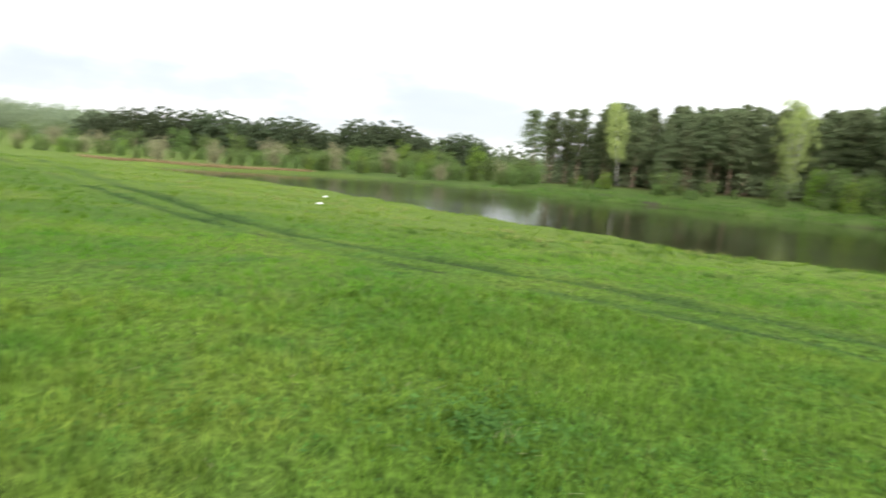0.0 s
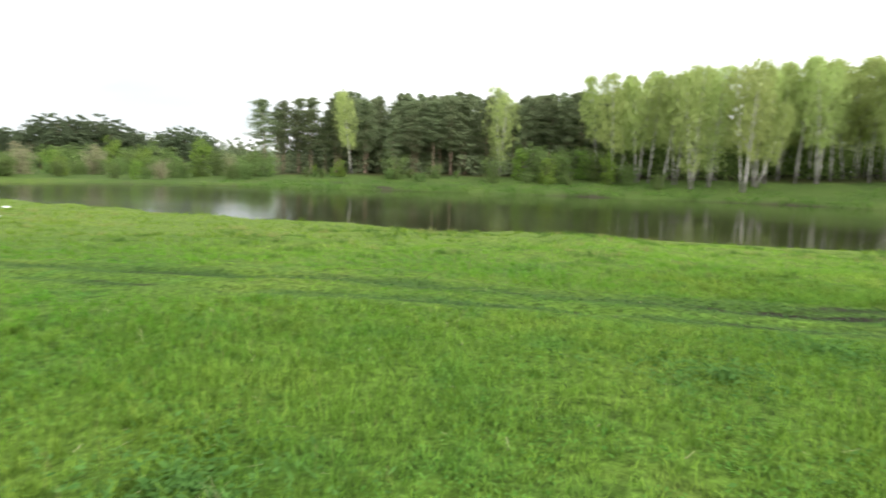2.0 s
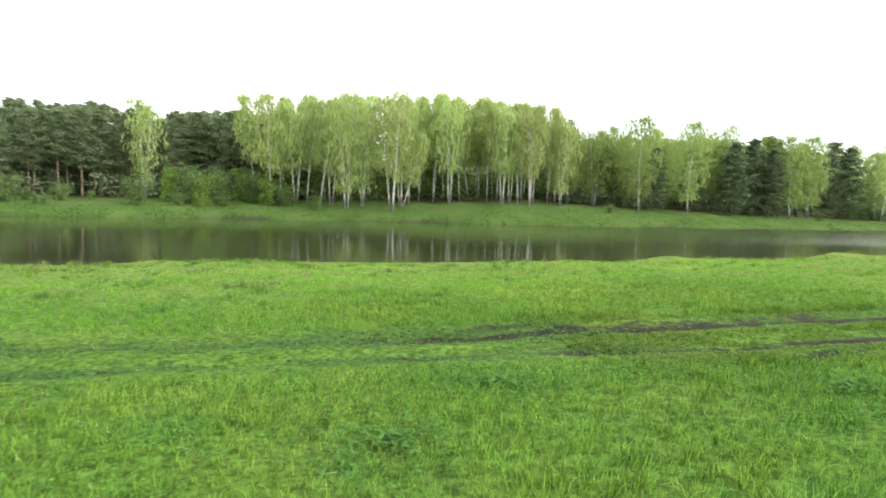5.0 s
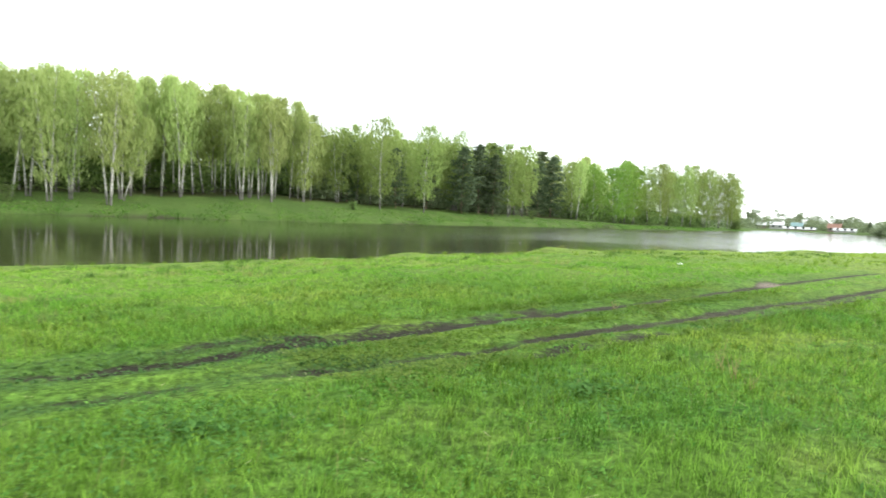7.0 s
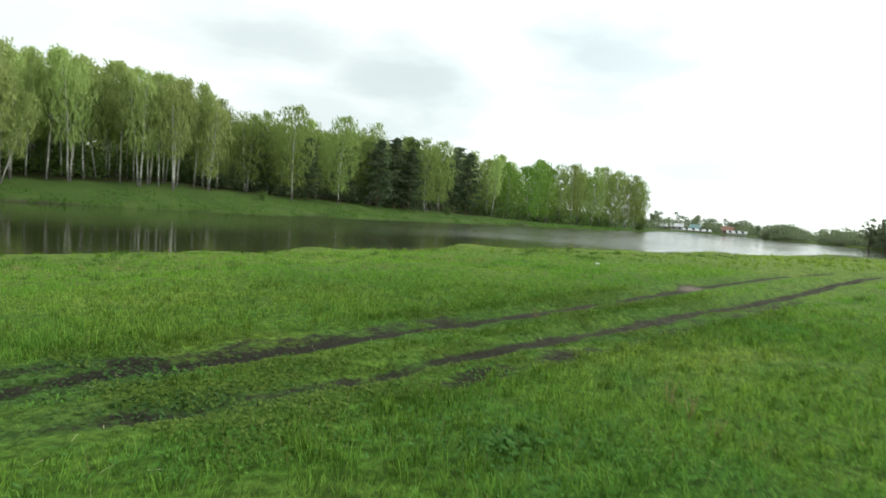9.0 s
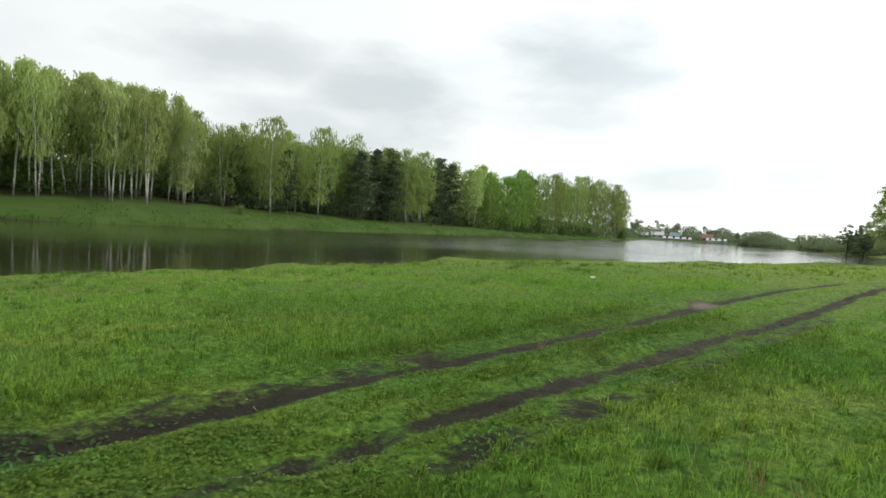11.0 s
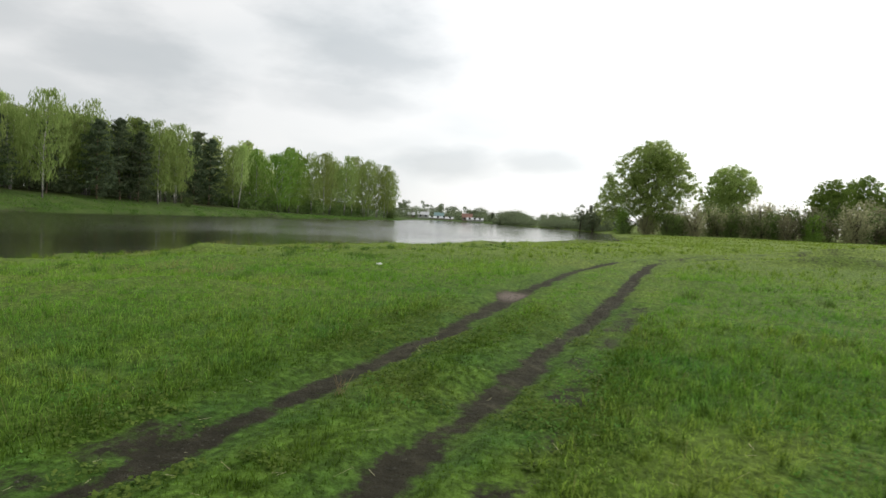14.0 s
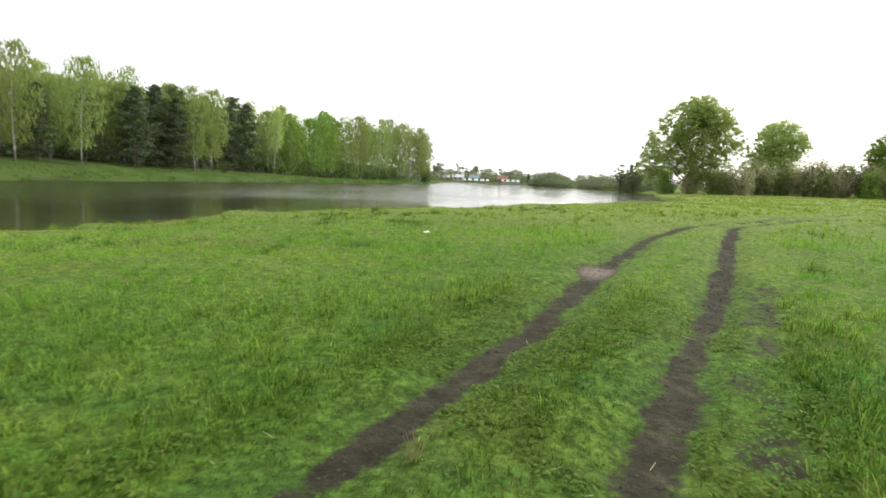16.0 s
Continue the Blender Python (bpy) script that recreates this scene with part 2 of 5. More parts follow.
def mat_bark(name, a, b, scale, stretch=(1, 1, 1), dark_foot=0.0):
    """Bark in two tones; up to the last argument's height an old trunk's foot is cracked and dark, with the shadow at
    its base put into the colour.
    """
    m, t, p = material(name)
    co = t.nodes.new("ShaderNodeTexCoord")
    mp = t.nodes.new("ShaderNodeMapping")
    mp.inputs["Scale"].default_value = stretch
    t.links.new(co.outputs["Object"], mp.inputs[0])
    n = noise_node(t, scale, 5, 0.65, mp.outputs[0])
    tone = ramp_node(t, n, (0.38, a), (0.55, b))
    if dark_foot:
        sz = t.nodes.new("ShaderNodeSeparateXYZ")
        fade = t.nodes.new("ShaderNodeMapRange")
        fade.inputs["From Min"].default_value, fade.inputs["From Max"].default_value = 0.5 * dark_foot, dark_foot
        fade.inputs["To Min"].default_value, fade.inputs["To Max"].default_value = 0.85, 0.0
        links(t, (co.outputs["Object"], sz.inputs[0]), (sz.outputs[2], fade.inputs[0]))
        tone = mix_node(t, fade.outputs[0], tone, a)
    t.links.new(tone, p.inputs["Base Color"])
    p.inputs["Roughness"].default_value = 0.85
    bump_node(t, p, n, 0.5, 0.05)
    return m


def mat_plain(name, a, b, scale=3.0, rough=0.7, bump=0.1):
    m, t, p = material(name)
    co = t.nodes.new("ShaderNodeTexCoord")
    n = noise_node(t, scale, 5, 0.6, co.outputs["Object"])
    t.links.new(ramp_node(t, n, (0.3, a), (0.7, b)), p.inputs["Base Color"])
    p.inputs["Roughness"].default_value = rough
    bump_node(t, p, n, bump, 0.02)
    return m


def mat_water():
    m, t, p = material("lake_water")
    pos = place_node(t)
    p.inputs["Base Color"].default_value = (0.030, 0.034, 0.014, 1)
    p.inputs["IOR"].default_value = 1.33
    mp = t.nodes.new("ShaderNodeMapping")
    mp.inputs["Scale"].default_value = (1.0, 1.7, 1.0)
    t.links.new(pos, mp.inputs[0])
    small = noise_node(t, 1.6, 4, 0.6, mp.outputs[0])
    gust = ramp_node(t, noise_node(t, 0.022, 3, 0.5, mp.outputs[0]), (0.42, (0.12, 0.12, 0.12)), (0.62, (1, 1, 1)))
    # the open water to the east is ruffled by the wind
    sx = t.nodes.new("ShaderNodeSeparateXYZ")
    t.links.new(pos, sx.inputs[0])
    wind = t.nodes.new("ShaderNodeMapRange")
    for key, value in (("From Min", 20.0), ("From Max", 95.0), ("To Min", 0.22), ("To Max", 3.0)):
        wind.inputs[key].default_value = value
    t.links.new(sx.outputs[0], wind.inputs[0])
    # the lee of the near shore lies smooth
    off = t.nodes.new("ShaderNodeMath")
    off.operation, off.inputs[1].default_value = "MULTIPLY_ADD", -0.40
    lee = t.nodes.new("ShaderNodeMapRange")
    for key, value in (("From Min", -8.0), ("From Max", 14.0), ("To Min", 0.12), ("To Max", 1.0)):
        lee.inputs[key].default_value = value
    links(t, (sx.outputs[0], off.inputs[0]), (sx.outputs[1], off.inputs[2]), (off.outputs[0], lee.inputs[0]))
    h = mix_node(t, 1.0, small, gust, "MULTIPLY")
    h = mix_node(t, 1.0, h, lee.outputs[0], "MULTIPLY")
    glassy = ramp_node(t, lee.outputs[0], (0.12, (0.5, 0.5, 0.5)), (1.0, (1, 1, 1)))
    h = mix_node(t, 1.0, h, wind.outputs[0], "MULTIPLY")
    bump_node(t, p, h, 0.5, 0.07)
    # fine ripples: sheltered in the west, ruffled all over in the east, in streaks between
    wave = ramp_node(t, noise_node(t, 0.05, 4, 0.6, mp.outputs[0]), (0.36, (0.7, 0.7, 0.7)), (0.64, (1.3, 1.3, 1.3)))
    rise = t.nodes.new("ShaderNodeMapRange")
    for key, value in zip(("From Min", "From Max", "To Min", "To Max"), (25.0, 105.0, 0.085, 0.2)):
        rise.inputs[key].default_value = value
    t.links.new(sx.outputs[0], rise.inputs[0])
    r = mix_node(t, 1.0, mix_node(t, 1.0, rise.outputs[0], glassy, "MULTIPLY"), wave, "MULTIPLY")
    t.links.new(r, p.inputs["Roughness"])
    return m


GROUND, WATER = mat_ground(), mat_water()
BLADE = leafy("grass_blades", (0.46, 0.56, 0.42), (2.6, 2.35, 2.4), blade_patch, 0.48)
MIDDLE_BLADE = leafy("far_grass_blades", (0.88, 1.05, 0.7), (1.68, 1.75, 1.25), blade_patch, 0.5)
TRACK_BLADE = leafy("trodden_grass_blades", (0.38, 0.5, 0.34), (1.5, 1.55, 1.35), blade_patch, 0.45)
SEDGE = leafy("dark_sedge", (0.055, 0.105, 0.024), (0.12, 0.185, 0.04), None, 0.4)
DRY_GRASS = leafy("yellowed_grass", (0.20, 0.22, 0.07), (0.33, 0.34, 0.13), None, 0.4)
CLOVER = leafy("clover_leaves", (0.09, 0.17, 0.032), (0.19, 0.28, 0.056), None, 0.4)
SWARD = leafy("sward_leaves", (0.065, 0.15, 0.025), (0.14, 0.25, 0.045), None, 0.4)
HERB = leafy("dark_herbs", (0.040, 0.092, 0.026), (0.085, 0.155, 0.045), None, 0.3)
YARROW = leafy("bluish_herbs", (0.06, 0.145, 0.032), (0.12, 0.25, 0.058), None, 0.4)
SOIL = mat_plain("soil_crumbs", (0.022, 0.021, 0.013), (0.078, 0.072, 0.048), 4, 0.95)
STRAW = leafy("pale_straw", (0.36, 0.34, 0.18), (0.58, 0.54, 0.33), None, 0.3)
REED = leafy("dry_reeds", (0.20, 0.14, 0.07), (0.42, 0.32, 0.18), None, 0.2)
BIRCH_LEAF = leafy("birch_leaves", (0.31, 0.385, 0.13), (0.46, 0.54, 0.205), None, 0.5)
LIME_LEAF = leafy("young_green_leaves", (0.145, 0.25, 0.045), (0.26, 0.38, 0.085), None, 0.5)
PINE_LEAF = leafy("pine_needles", (0.13, 0.165, 0.088), (0.225, 0.27, 0.138), None, 0.42)
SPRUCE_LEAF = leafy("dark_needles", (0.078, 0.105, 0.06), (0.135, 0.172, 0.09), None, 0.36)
BUSH_LEAF = leafy("bush_leaves", (0.105, 0.165, 0.05), (0.20, 0.28, 0.09), None, 0.45)
POPLAR_LEAF = leafy("broad_leaves", (0.25, 0.33, 0.095), (0.43, 0.51, 0.18), None, 0.62)
BUD_LEAF = leafy("budding_twigs", (0.26, 0.26, 0.15), (0.43, 0.415, 0.245), None, 0.6)
# greyed and paled: the haze of distance is mixed into the leaf colour
FAR_LEAF = leafy("hazed_far_foliage", (0.16, 0.20, 0.115), (0.25, 0.30, 0.17), None, 0.5)
MID_LEAF = leafy("older_birch_leaves", (0.20, 0.27, 0.075), (0.325, 0.40, 0.13), None, 0.5)
# hill woods paler still, with aerial haze put into the colour
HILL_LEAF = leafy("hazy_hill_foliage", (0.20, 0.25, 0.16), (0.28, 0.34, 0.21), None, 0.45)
BIRCH_BARK = mat_bark("birch_bark", (0.07, 0.062, 0.055), (0.55, 0.53, 0.47), 3.0, (1.5, 1.5, 5), 2.2)
PINE_BARK = mat_bark("pine_bark", (0.12, 0.09, 0.062), (0.27, 0.19, 0.125), 4.0, (1, 1, 0.4))
DARK_BARK = mat_bark("dark_bark", (0.035, 0.028, 0.022), (0.10, 0.08, 0.06), 4.0, (1, 1, 0.4))
PLASTIC = mat_plain("white_plastic", (0.75, 0.76, 0.76), (0.9, 0.9, 0.9), 20, 0.4)
WALL_WHITE = mat_plain("white_walls", (0.32, 0.32, 0.30), (0.46, 0.46, 0.44))
WALL_WOOD = mat_plain("grey_board_walls", (0.16, 0.13, 0.10), (0.3, 0.25, 0.2))
ROOF_GREY = mat_plain("pale_slate_roof", (0.42, 0.43, 0.44), (0.62, 0.62, 0.62), 2, 0.6)
ROOF_GREEN = mat_plain("bluish_roof", (0.13, 0.22, 0.22), (0.2, 0.31, 0.3), 2, 0.6)
ROOF_RUST = mat_plain("rusty_roof", (0.16, 0.08, 0.06), (0.3, 0.16, 0.11), 2, 0.7)
GLASS = mat_plain("dark_window_glass", (0.02, 0.025, 0.03), (0.04, 0.045, 0.05), 2, 0.1)

# ---------------------------------------------------------------- the lie of the land
WATER_Z = -1.41
NEAR_SHORE = [(-73.5, 32), (-62, 32.3), (-52, 33), (-44, 34.2), (-36, 34.2), (-22, 31.8), (-14, 30.6), (-8, 29.8), (1, 29.6), (9, 29.4), (15, 29.6), (19.5, 28.7), (22, 29.8), (27, 30.2),
              (33, 29), (41, 25), (49, 19), (58, 13), (72, 10.8), (100, 12.4), (132, 16.4), (170, 20), (199, 22.5)]
FAR_SHORE = [(-73.5, 32), (-75, 40), (-74, 50), (-75, 64), (-73, 78), (-64, 86), (-51, 91), (-38, 96), (-22, 101), (-4, 104), (14, 103.5), (28, 101), (40, 98.5), (56, 97), (72, 98),
             (90, 99.5), (112, 100.5), (135, 100.5), (150, 98.5), (180, 100), (215, 104), (238, 107), (256, 115), (300, 128), (332, 126), (342, 112), (335, 96), (310, 84), (275, 58), (248, 40), (222, 28), (199, 22.5)]


def lattice(x, y, seed):
    n = np.sin(x * 127.1 + y * 311.7 + seed * 74.7) * 43758.5453
    return n - np.floor(n)


def rough(x, y, size, seed=0):
    """Smooth random values from -1 to 1, in lumps of that size."""
    x, y = np.asarray(x, float) / size, np.asarray(y, float) / size
    i, j = np.floor(x), np.floor(y)
    u, v = x - i, y - j
    u, v = u * u * (3 - 2 * u), v * v * (3 - 2 * v)
    a, b, c, d = (lattice(i + p, j + q, seed) for p, q in ((0, 0), (1, 0), (0, 1), (1, 1)))
    return 2 * ((a * (1 - u) + b * u) * (1 - v) + (c * (1 - u) + d * u) * v) - 1


def from_line(x, y, line):
    """Distance from a polyline, and how far along it in x the nearest point lies."""
    best, where = np.full(np.shape(x), 1e9), np.zeros(np.shape(x))
    for (ax, ay), (bx, by) in zip(line, line[1:]):
        dx, dy = bx - ax, by - ay
        k = np.clip(((x - ax) * dx + (y - ay) * dy) / (dx * dx + dy * dy), 0, 1)
        d = np.hypot(x - ax - k * dx, y - ay - k * dy)
        hit = d < best
        best, where = np.where(hit, d, best), np.where(hit, ax + k * dx, where)
    return best, where


def in_lake(x, y):
    ring = NEAR_SHORE + FAR_SHORE[::-1]
    inside = np.zeros(np.shape(x), bool)
    for (ax, ay), (bx, by) in zip(ring, ring[1:] + ring[:1]):
        if ay != by:
            cross = ((ay > y) != (by > y)) & (x < (bx - ax) * (y - ay) / (by - ay) + ax)
            inside ^= cross
    return inside


def smooth(v):
    v = np.clip(v, 0, 1)
    return v * v * (3 - 2 * v)


RUT_FAR = [(-70, 21.5), (-40, 17), (-26.8, 13.7), (-20, 12.0), (-15.6, 11.0), (-13, 10.65), (-11, 10.65), (-8, 10.85), (-5.5, 11.2), (-3.9, 11.2), (-1.7, 11.05), (0.6, 10.6), (3.3, 10.35), (5, 10.5), (7, 10.4), (9, 10.35), (12, 10.12),
           (13.8, 10.05), (15.5, 10.04), (17.3, 10.03), (20, 9.87), (23.5, 9.65), (26.6, 9.05), (31, 7.2), (38, 3.5), (58, -8)]
RUT_NEAR = [(-70, 18), (-35.6, 13.75), (-25, 11.67), (-18.6, 10.4), (-14.4, 9.7), (-8, 9.6), (-3, 9.8), (0.3, 9.6), (1.5, 9.4), (4.3, 9.2), (7, 9.0), (9, 8.88), (11, 8.75), (13, 8.58), (15, 8.4), (18.6, 8.2), (23, 7.98),
            (27.3, 7.75), (30.8, 6.5), (36, 2.8), (56, -9)]
CHURNED = [(3.2, 10.75), (5, 10.85), (6.5, 10.75), (8, 10.7), (9.6, 10.6)]
SCAR = [(6.5, 8.4), (7.9, 8.3), (9.5, 8.2), (12, 8.08), (14.5, 7.98), (17, 7.7)]


MOUNDS = [(31.2, 20.6, 1.2, 0.26), (24.5, 23.6, 0.9, 0.2), (17, 25.2, 0.8, 0.16), (11, 26.6, 0.8, 0.14),  (38, 16.5, 1.2, 0.2), (5, 27.4, 0.7, 0.12)]


HUMPS = [(39.2, -0.8, 0.8, 3.2, 0.5), (29.6, 1.7, 0.7, 2.2, 0.42), (21.5, 6.2, 0.6, 0.5, 0.1), (46, 12, 1.0, 3.0, 0.25)]


def earth(x, y):
    """How bare the soil is (0 to 1), shade painted on mounds and humps included, and how deep the wheel ruts are cut.
    """
    bare, cut = np.zeros(np.shape(x)), np.zeros(np.shape(x))
    n1, n2, n3 = rough(x, y, 0.7, 3), rough(x, y, 2.6, 4), rough(x, y, 0.25, 5)
    for line, width, on, start in ((RUT_FAR, 0.14, 1.08, 3.2), (RUT_NEAR, 0.14, 1.06, 7.0), (SCAR, 0.2, 0.5, 5.0), (CHURNED, 0.19, 0.48, 0.0)):
        d, at = from_line(x, y, line)
        w = width * (1 + 0.3 * n1 + 0.15 * n2 + 0.35 * n3)
        s = smooth(1.35 - 0.8 * d / np.maximum(w, 0.05))
        grown = on * np.where(at > start, 1.0, 0.3 if start < 4 else 0.25) * (1 - 0.35 * smooth((at - 28) / 8))
        grown = grown * np.interp(at, [start, start + 6, start + 9], [0.84, 0.92, 0.98])
        bare = np.maximum(bare, s * np.clip(grown + np.where(at > start, 0.16, 0.5) * n2 + 0.34 * n3 + 0.14 * n1, 0, 1))
        cut = np.maximum(cut, (np.interp(at, [9, 13], [0.05, 0.085]) + 0.03 * n1) * smooth(1.6 - d / 0.26) * (1.0 if on > 0.6 else 0.4))
    # shading below the mounds, painted as patches of brown soil
    for mx, my, mr, mh in MOUNDS:
        bare = np.maximum(bare, 0.5 * smooth(1.2 - np.hypot((x - mx) / (1.5 * mr), (y - my + 0.5 * mr) / (0.5 * mr))) * (0.6 + n1))
    # near side of the humps: earth, with their shade put into the mask
    for hx, hy, rx, ry, hh in HUMPS:
        bare = np.maximum(bare, 0.48 * smooth(1.3 - np.hypot((x - hx + 0.5 * rx) / rx, (y - hy) / ry)) * (0.8 + 0.5 * n1))
    patch = smooth(1.5 - np.hypot((x - 17.4) / 0.75, (y - 10.02) / 0.32))
    return np.clip(np.maximum(bare, patch), 0, 1), cut


def herbs(x, y):
    """How far low dark herbs have replaced the grass along the wheel tracks."""
    d = from_line(x, y, RUT_FAR)[0]
    e = from_line(x, y, RUT_NEAR)[0]
    d = np.where(x < 5, np.minimum(d, e + 0.25), np.minimum(d, e) + 0.15) + 0.22 * rough(x, y, 0.8, 51) + 0.2 * rough(x, y, 3.3, 52)
    return smooth(1.5 - d / np.where(x < 5, 0.36, 0.42)) * (0.6 + 0.3 * rough(x, y, 1.6, 53)) * np.where(x < 5, 1.0, 0.5)


def height(x, y, ruts=False):
    x, y = np.asarray(x, float), np.asarray(y, float)
    dn, _ = from_line(x, y, NEAR_SHORE)
    df, fx = from_line(x, y, FAR_SHORE)
    wet = in_lake(x, y)
    side = smooth((df - dn) / (np.minimum(dn, df) + 6) * 0.5 + 0.5)       # 1 on the meadow, 0 beyond the lake
    side = np.where((y > 60) & (x < 200), 0, side)
    along = np.interp(x, [-400, -90, -60, -30, -12, 0, 12, 17, 27, 33, 50, 100, 190, 300, 600], [1.2, 0.35, 0.05, -0.25, -0.17, 0, 0.19, 0.28, 0.46, 0.5, 0.52, 0.1, -0.75, -0.6, 1.0])
    slope = np.interp(y, [-400, -60, -20, 0, 6, 8, 10, 13, 18, 22, 28, 40, 60], [8, 1.9, 0.66, 0, -0.17, -0.205, -0.25, -0.31, -0.5, -0.67, -0.92, -1.33, -1.5]) * np.interp(x, [60, 190], [1, 0.6])
    near = along + slope + 0.05 * rough(x, y, 3.1, 1) + 0.025 * rough(x, y, 0.9, 2) + (0.09 * rough(x, y, 9, 8) + 0.15 * rough(x, y, 2.9, 18) + 0.07 * rough(x, y, 1.3, 19)) * smooth((y - 13) / 6)
    for mx, my, mr, mh in MOUNDS:
        near = near + mh * np.exp(-(((x - mx) / (1.6 * mr)) ** 2 + ((y - my) / mr) ** 2))
    for hx, hy, rx, ry, hh in HUMPS:
        near = near + hh * np.exp(-(((x - hx) / rx) ** 2 + ((y - hy) / ry) ** 2))
    near = near - smooth((y - 23) / 6) * np.interp(x, [-30, -4, 4, 14, 22, 30, 38], [0, 0.16, 0.14, 0.28, 0.42, 0.3, 0])
    near = near - 0.17 * smooth((y - 7) / 9) * smooth((x - 32) / 12)
    near = near + 0.085 * np.exp(-((x - 17.5) / 3.5) ** 2 - ((y - 10.3) / 1.5) ** 2)
    near = near + 0.12 * rough(x, y, 11, 28) * smooth((x - 24) / 12)
    near = np.maximum(near, WATER_Z + 0.42 + 0.12 * rough(x, y, 2.2, 9))
    bank = np.interp(fx, [-80, -62, -40, 0, 30, 50, 100, 140, 165, 220, 330], [0.7, 1.2, 2.8, 4.0, 5.4, 5.8, 4.4, 2.6, 1.5, 0.9, 0.5])
    far = WATER_Z + 0.3 * smooth(df / 0.8) + bank * (1 - np.exp(-df / 16)) + 0.15 * rough(x, y, 4, 6)
    out = np.hypot(x, y)
    hills = np.interp(df, [0, 110, 260, 600, 2600], [0, 0, 5.5, 14, 36]) * np.interp(x, [-600, -300, 40, 150, 400], [0.75, 1, 0.8, 0.35, 0.25])
    far = far + hills
    dry = side * near + (1 - side) * far
    edge = np.minimum(dn, df)
    low = np.where(side > 0.5, smooth((edge + 0.25 * rough(x, y, 1.3, 7)) / 0.9), smooth(edge / 0.7))
    z = np.where(wet, WATER_Z - np.minimum(0.08 + edge * 0.25, 1.6), (WATER_Z - 0.08) + (dry - WATER_Z + 0.08) * low)
    if ruts:
        z = z - earth(x, y)[1] * (out < 90)
    return z


def spot(x, y):
    return float(height(np.array([x]), np.array([y]), True)[0])


def steps(*runs):
    got = [np.arange(a, b, s) for a, b, s in runs]
    return np.concatenate(got + [[runs[-1][1]]])


def mesh_of(name, verts, faces, mat, smooth_faces=True):
    me = bpy.data.meshes.new(name)
    verts, faces = np.asarray(verts, np.float32), np.asarray(faces, np.int32)
    k = faces.shape[1]
    me.vertices.add(len(verts))
    me.vertices.foreach_set("co", verts.ravel())
    me.loops.add(faces.size)
    me.loops.foreach_set("vertex_index", faces.ravel())
    me.polygons.add(len(faces))
    me.polygons.foreach_set("loop_start", np.arange(0, faces.size, k, dtype=np.int32))
    me.polygons.foreach_set("use_smooth", np.full(len(faces), smooth_faces))
    me.materials.append(mat)
    me.update(calc_edges=True)
    return me


def make_ground():
    xs = steps((-2600, -700, 190), (-700, -200, 25), (-200, -100, 8), (-100, -32, 1.4), (-32, -13, 0.8), (-13, 32, 0.19), (32, 62, 0.5), (62, 160, 2), (160, 260, 6), (260, 400, 7), (400, 900, 40), (900, 2600, 170))
    ys = steps((-2600, -200, 200), (-200, -20, 12), (-20, -4, 1), (-4, 1, 0.4), (1, 7.6, 0.2), (7.6, 13, 0.1), (13, 14.5, 0.18), (14.5, 34, 0.35), (34, 42, 1), (42, 84, 2), (84, 112, 0.7), (112, 150, 2.5), (150, 300, 12), (300, 900, 50), (900, 2600, 170))
    gx, gy = np.meshgrid(xs, ys)
    x, y = gx.ravel(), gy.ravel()
    z = height(x, y, True)
    nx, ny = len(xs), len(ys)
    i = (np.arange(ny - 1)[:, None] * nx + np.arange(nx - 1)[None, :]).ravel()
    me = mesh_of("ground", np.stack([x, y, z], 1), np.stack([i, i + 1, i + nx + 1, i + nx], 1), GROUND)
    bare, _ = earth(x, y)
    dn, _ = from_line(x, y, NEAR_SHORE)
    df, fx = from_line(x, y, FAR_SHORE)
    foot = np.maximum(smooth(1.1 - dn / 0.5), smooth(1.2 - df / 0.8) * np.clip(0.3 + 0.9 * rough(x, y, 7, 12), 0, 1))
    slip = (0.75 + 0.6 * rough(x, y, 2.4, 16)) * smooth(1.4 - np.hypot((x - 140) / 6, (y - 102) / 1.5)) + (0.6 + 0.6 * rough(x, y, 1.8, 17)) * smooth(1.3 - np.hypot((x - 72) / 5, (y - 99.2) / 0.9)) + smooth(1.3 - np.hypot((x + 36) / 10, (y - 98.5) / 1.4)) * 0.6 + 0.3 * rough(x, y, 2.1, 14) * (y > 80)
    at = me.attributes.new("bare_and_shaded_earth", "FLOAT", "POINT")
    at.data.foreach_set("value", np.clip(np.maximum(np.maximum(bare, foot), slip) + 0.0, 0, 1).astype(np.float32))
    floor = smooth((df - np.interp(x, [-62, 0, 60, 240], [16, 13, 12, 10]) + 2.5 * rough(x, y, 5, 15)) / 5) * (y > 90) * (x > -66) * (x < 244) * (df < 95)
    at = me.attributes.new("low_herbs", "FLOAT", "POINT")
    at.data.foreach_set("value", herbs(x, y).astype(np.float32))
    # west of about x 13 the soil carries wetness and painted rut shadow
    at = me.attributes.new("damp_shaded_soil", "FLOAT", "POINT")
    at.data.foreach_set("value", (0.75 * smooth((13 + 2 * rough(x, y, 1.5, 55) - x) / 6) * (y < 30)).astype(np.float32))
    at = me.attributes.new("dry_soil", "FLOAT", "POINT")
    at.data.foreach_set("value", smooth(1.4 - np.hypot((x - 17.4) / 0.6, (y - 10.03) / 0.28)).astype(np.float32))
    # darker ground among the far-bank trees, faint everywhere beyond y 45
    at = me.attributes.new("dark_floor", "FLOAT", "POINT")
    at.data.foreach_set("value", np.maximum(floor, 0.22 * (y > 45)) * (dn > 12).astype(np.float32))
    tagged(new("ground", me), "green grassy meadow and banks with muddy wheel ruts", "ground", kind="structure")


make_ground()


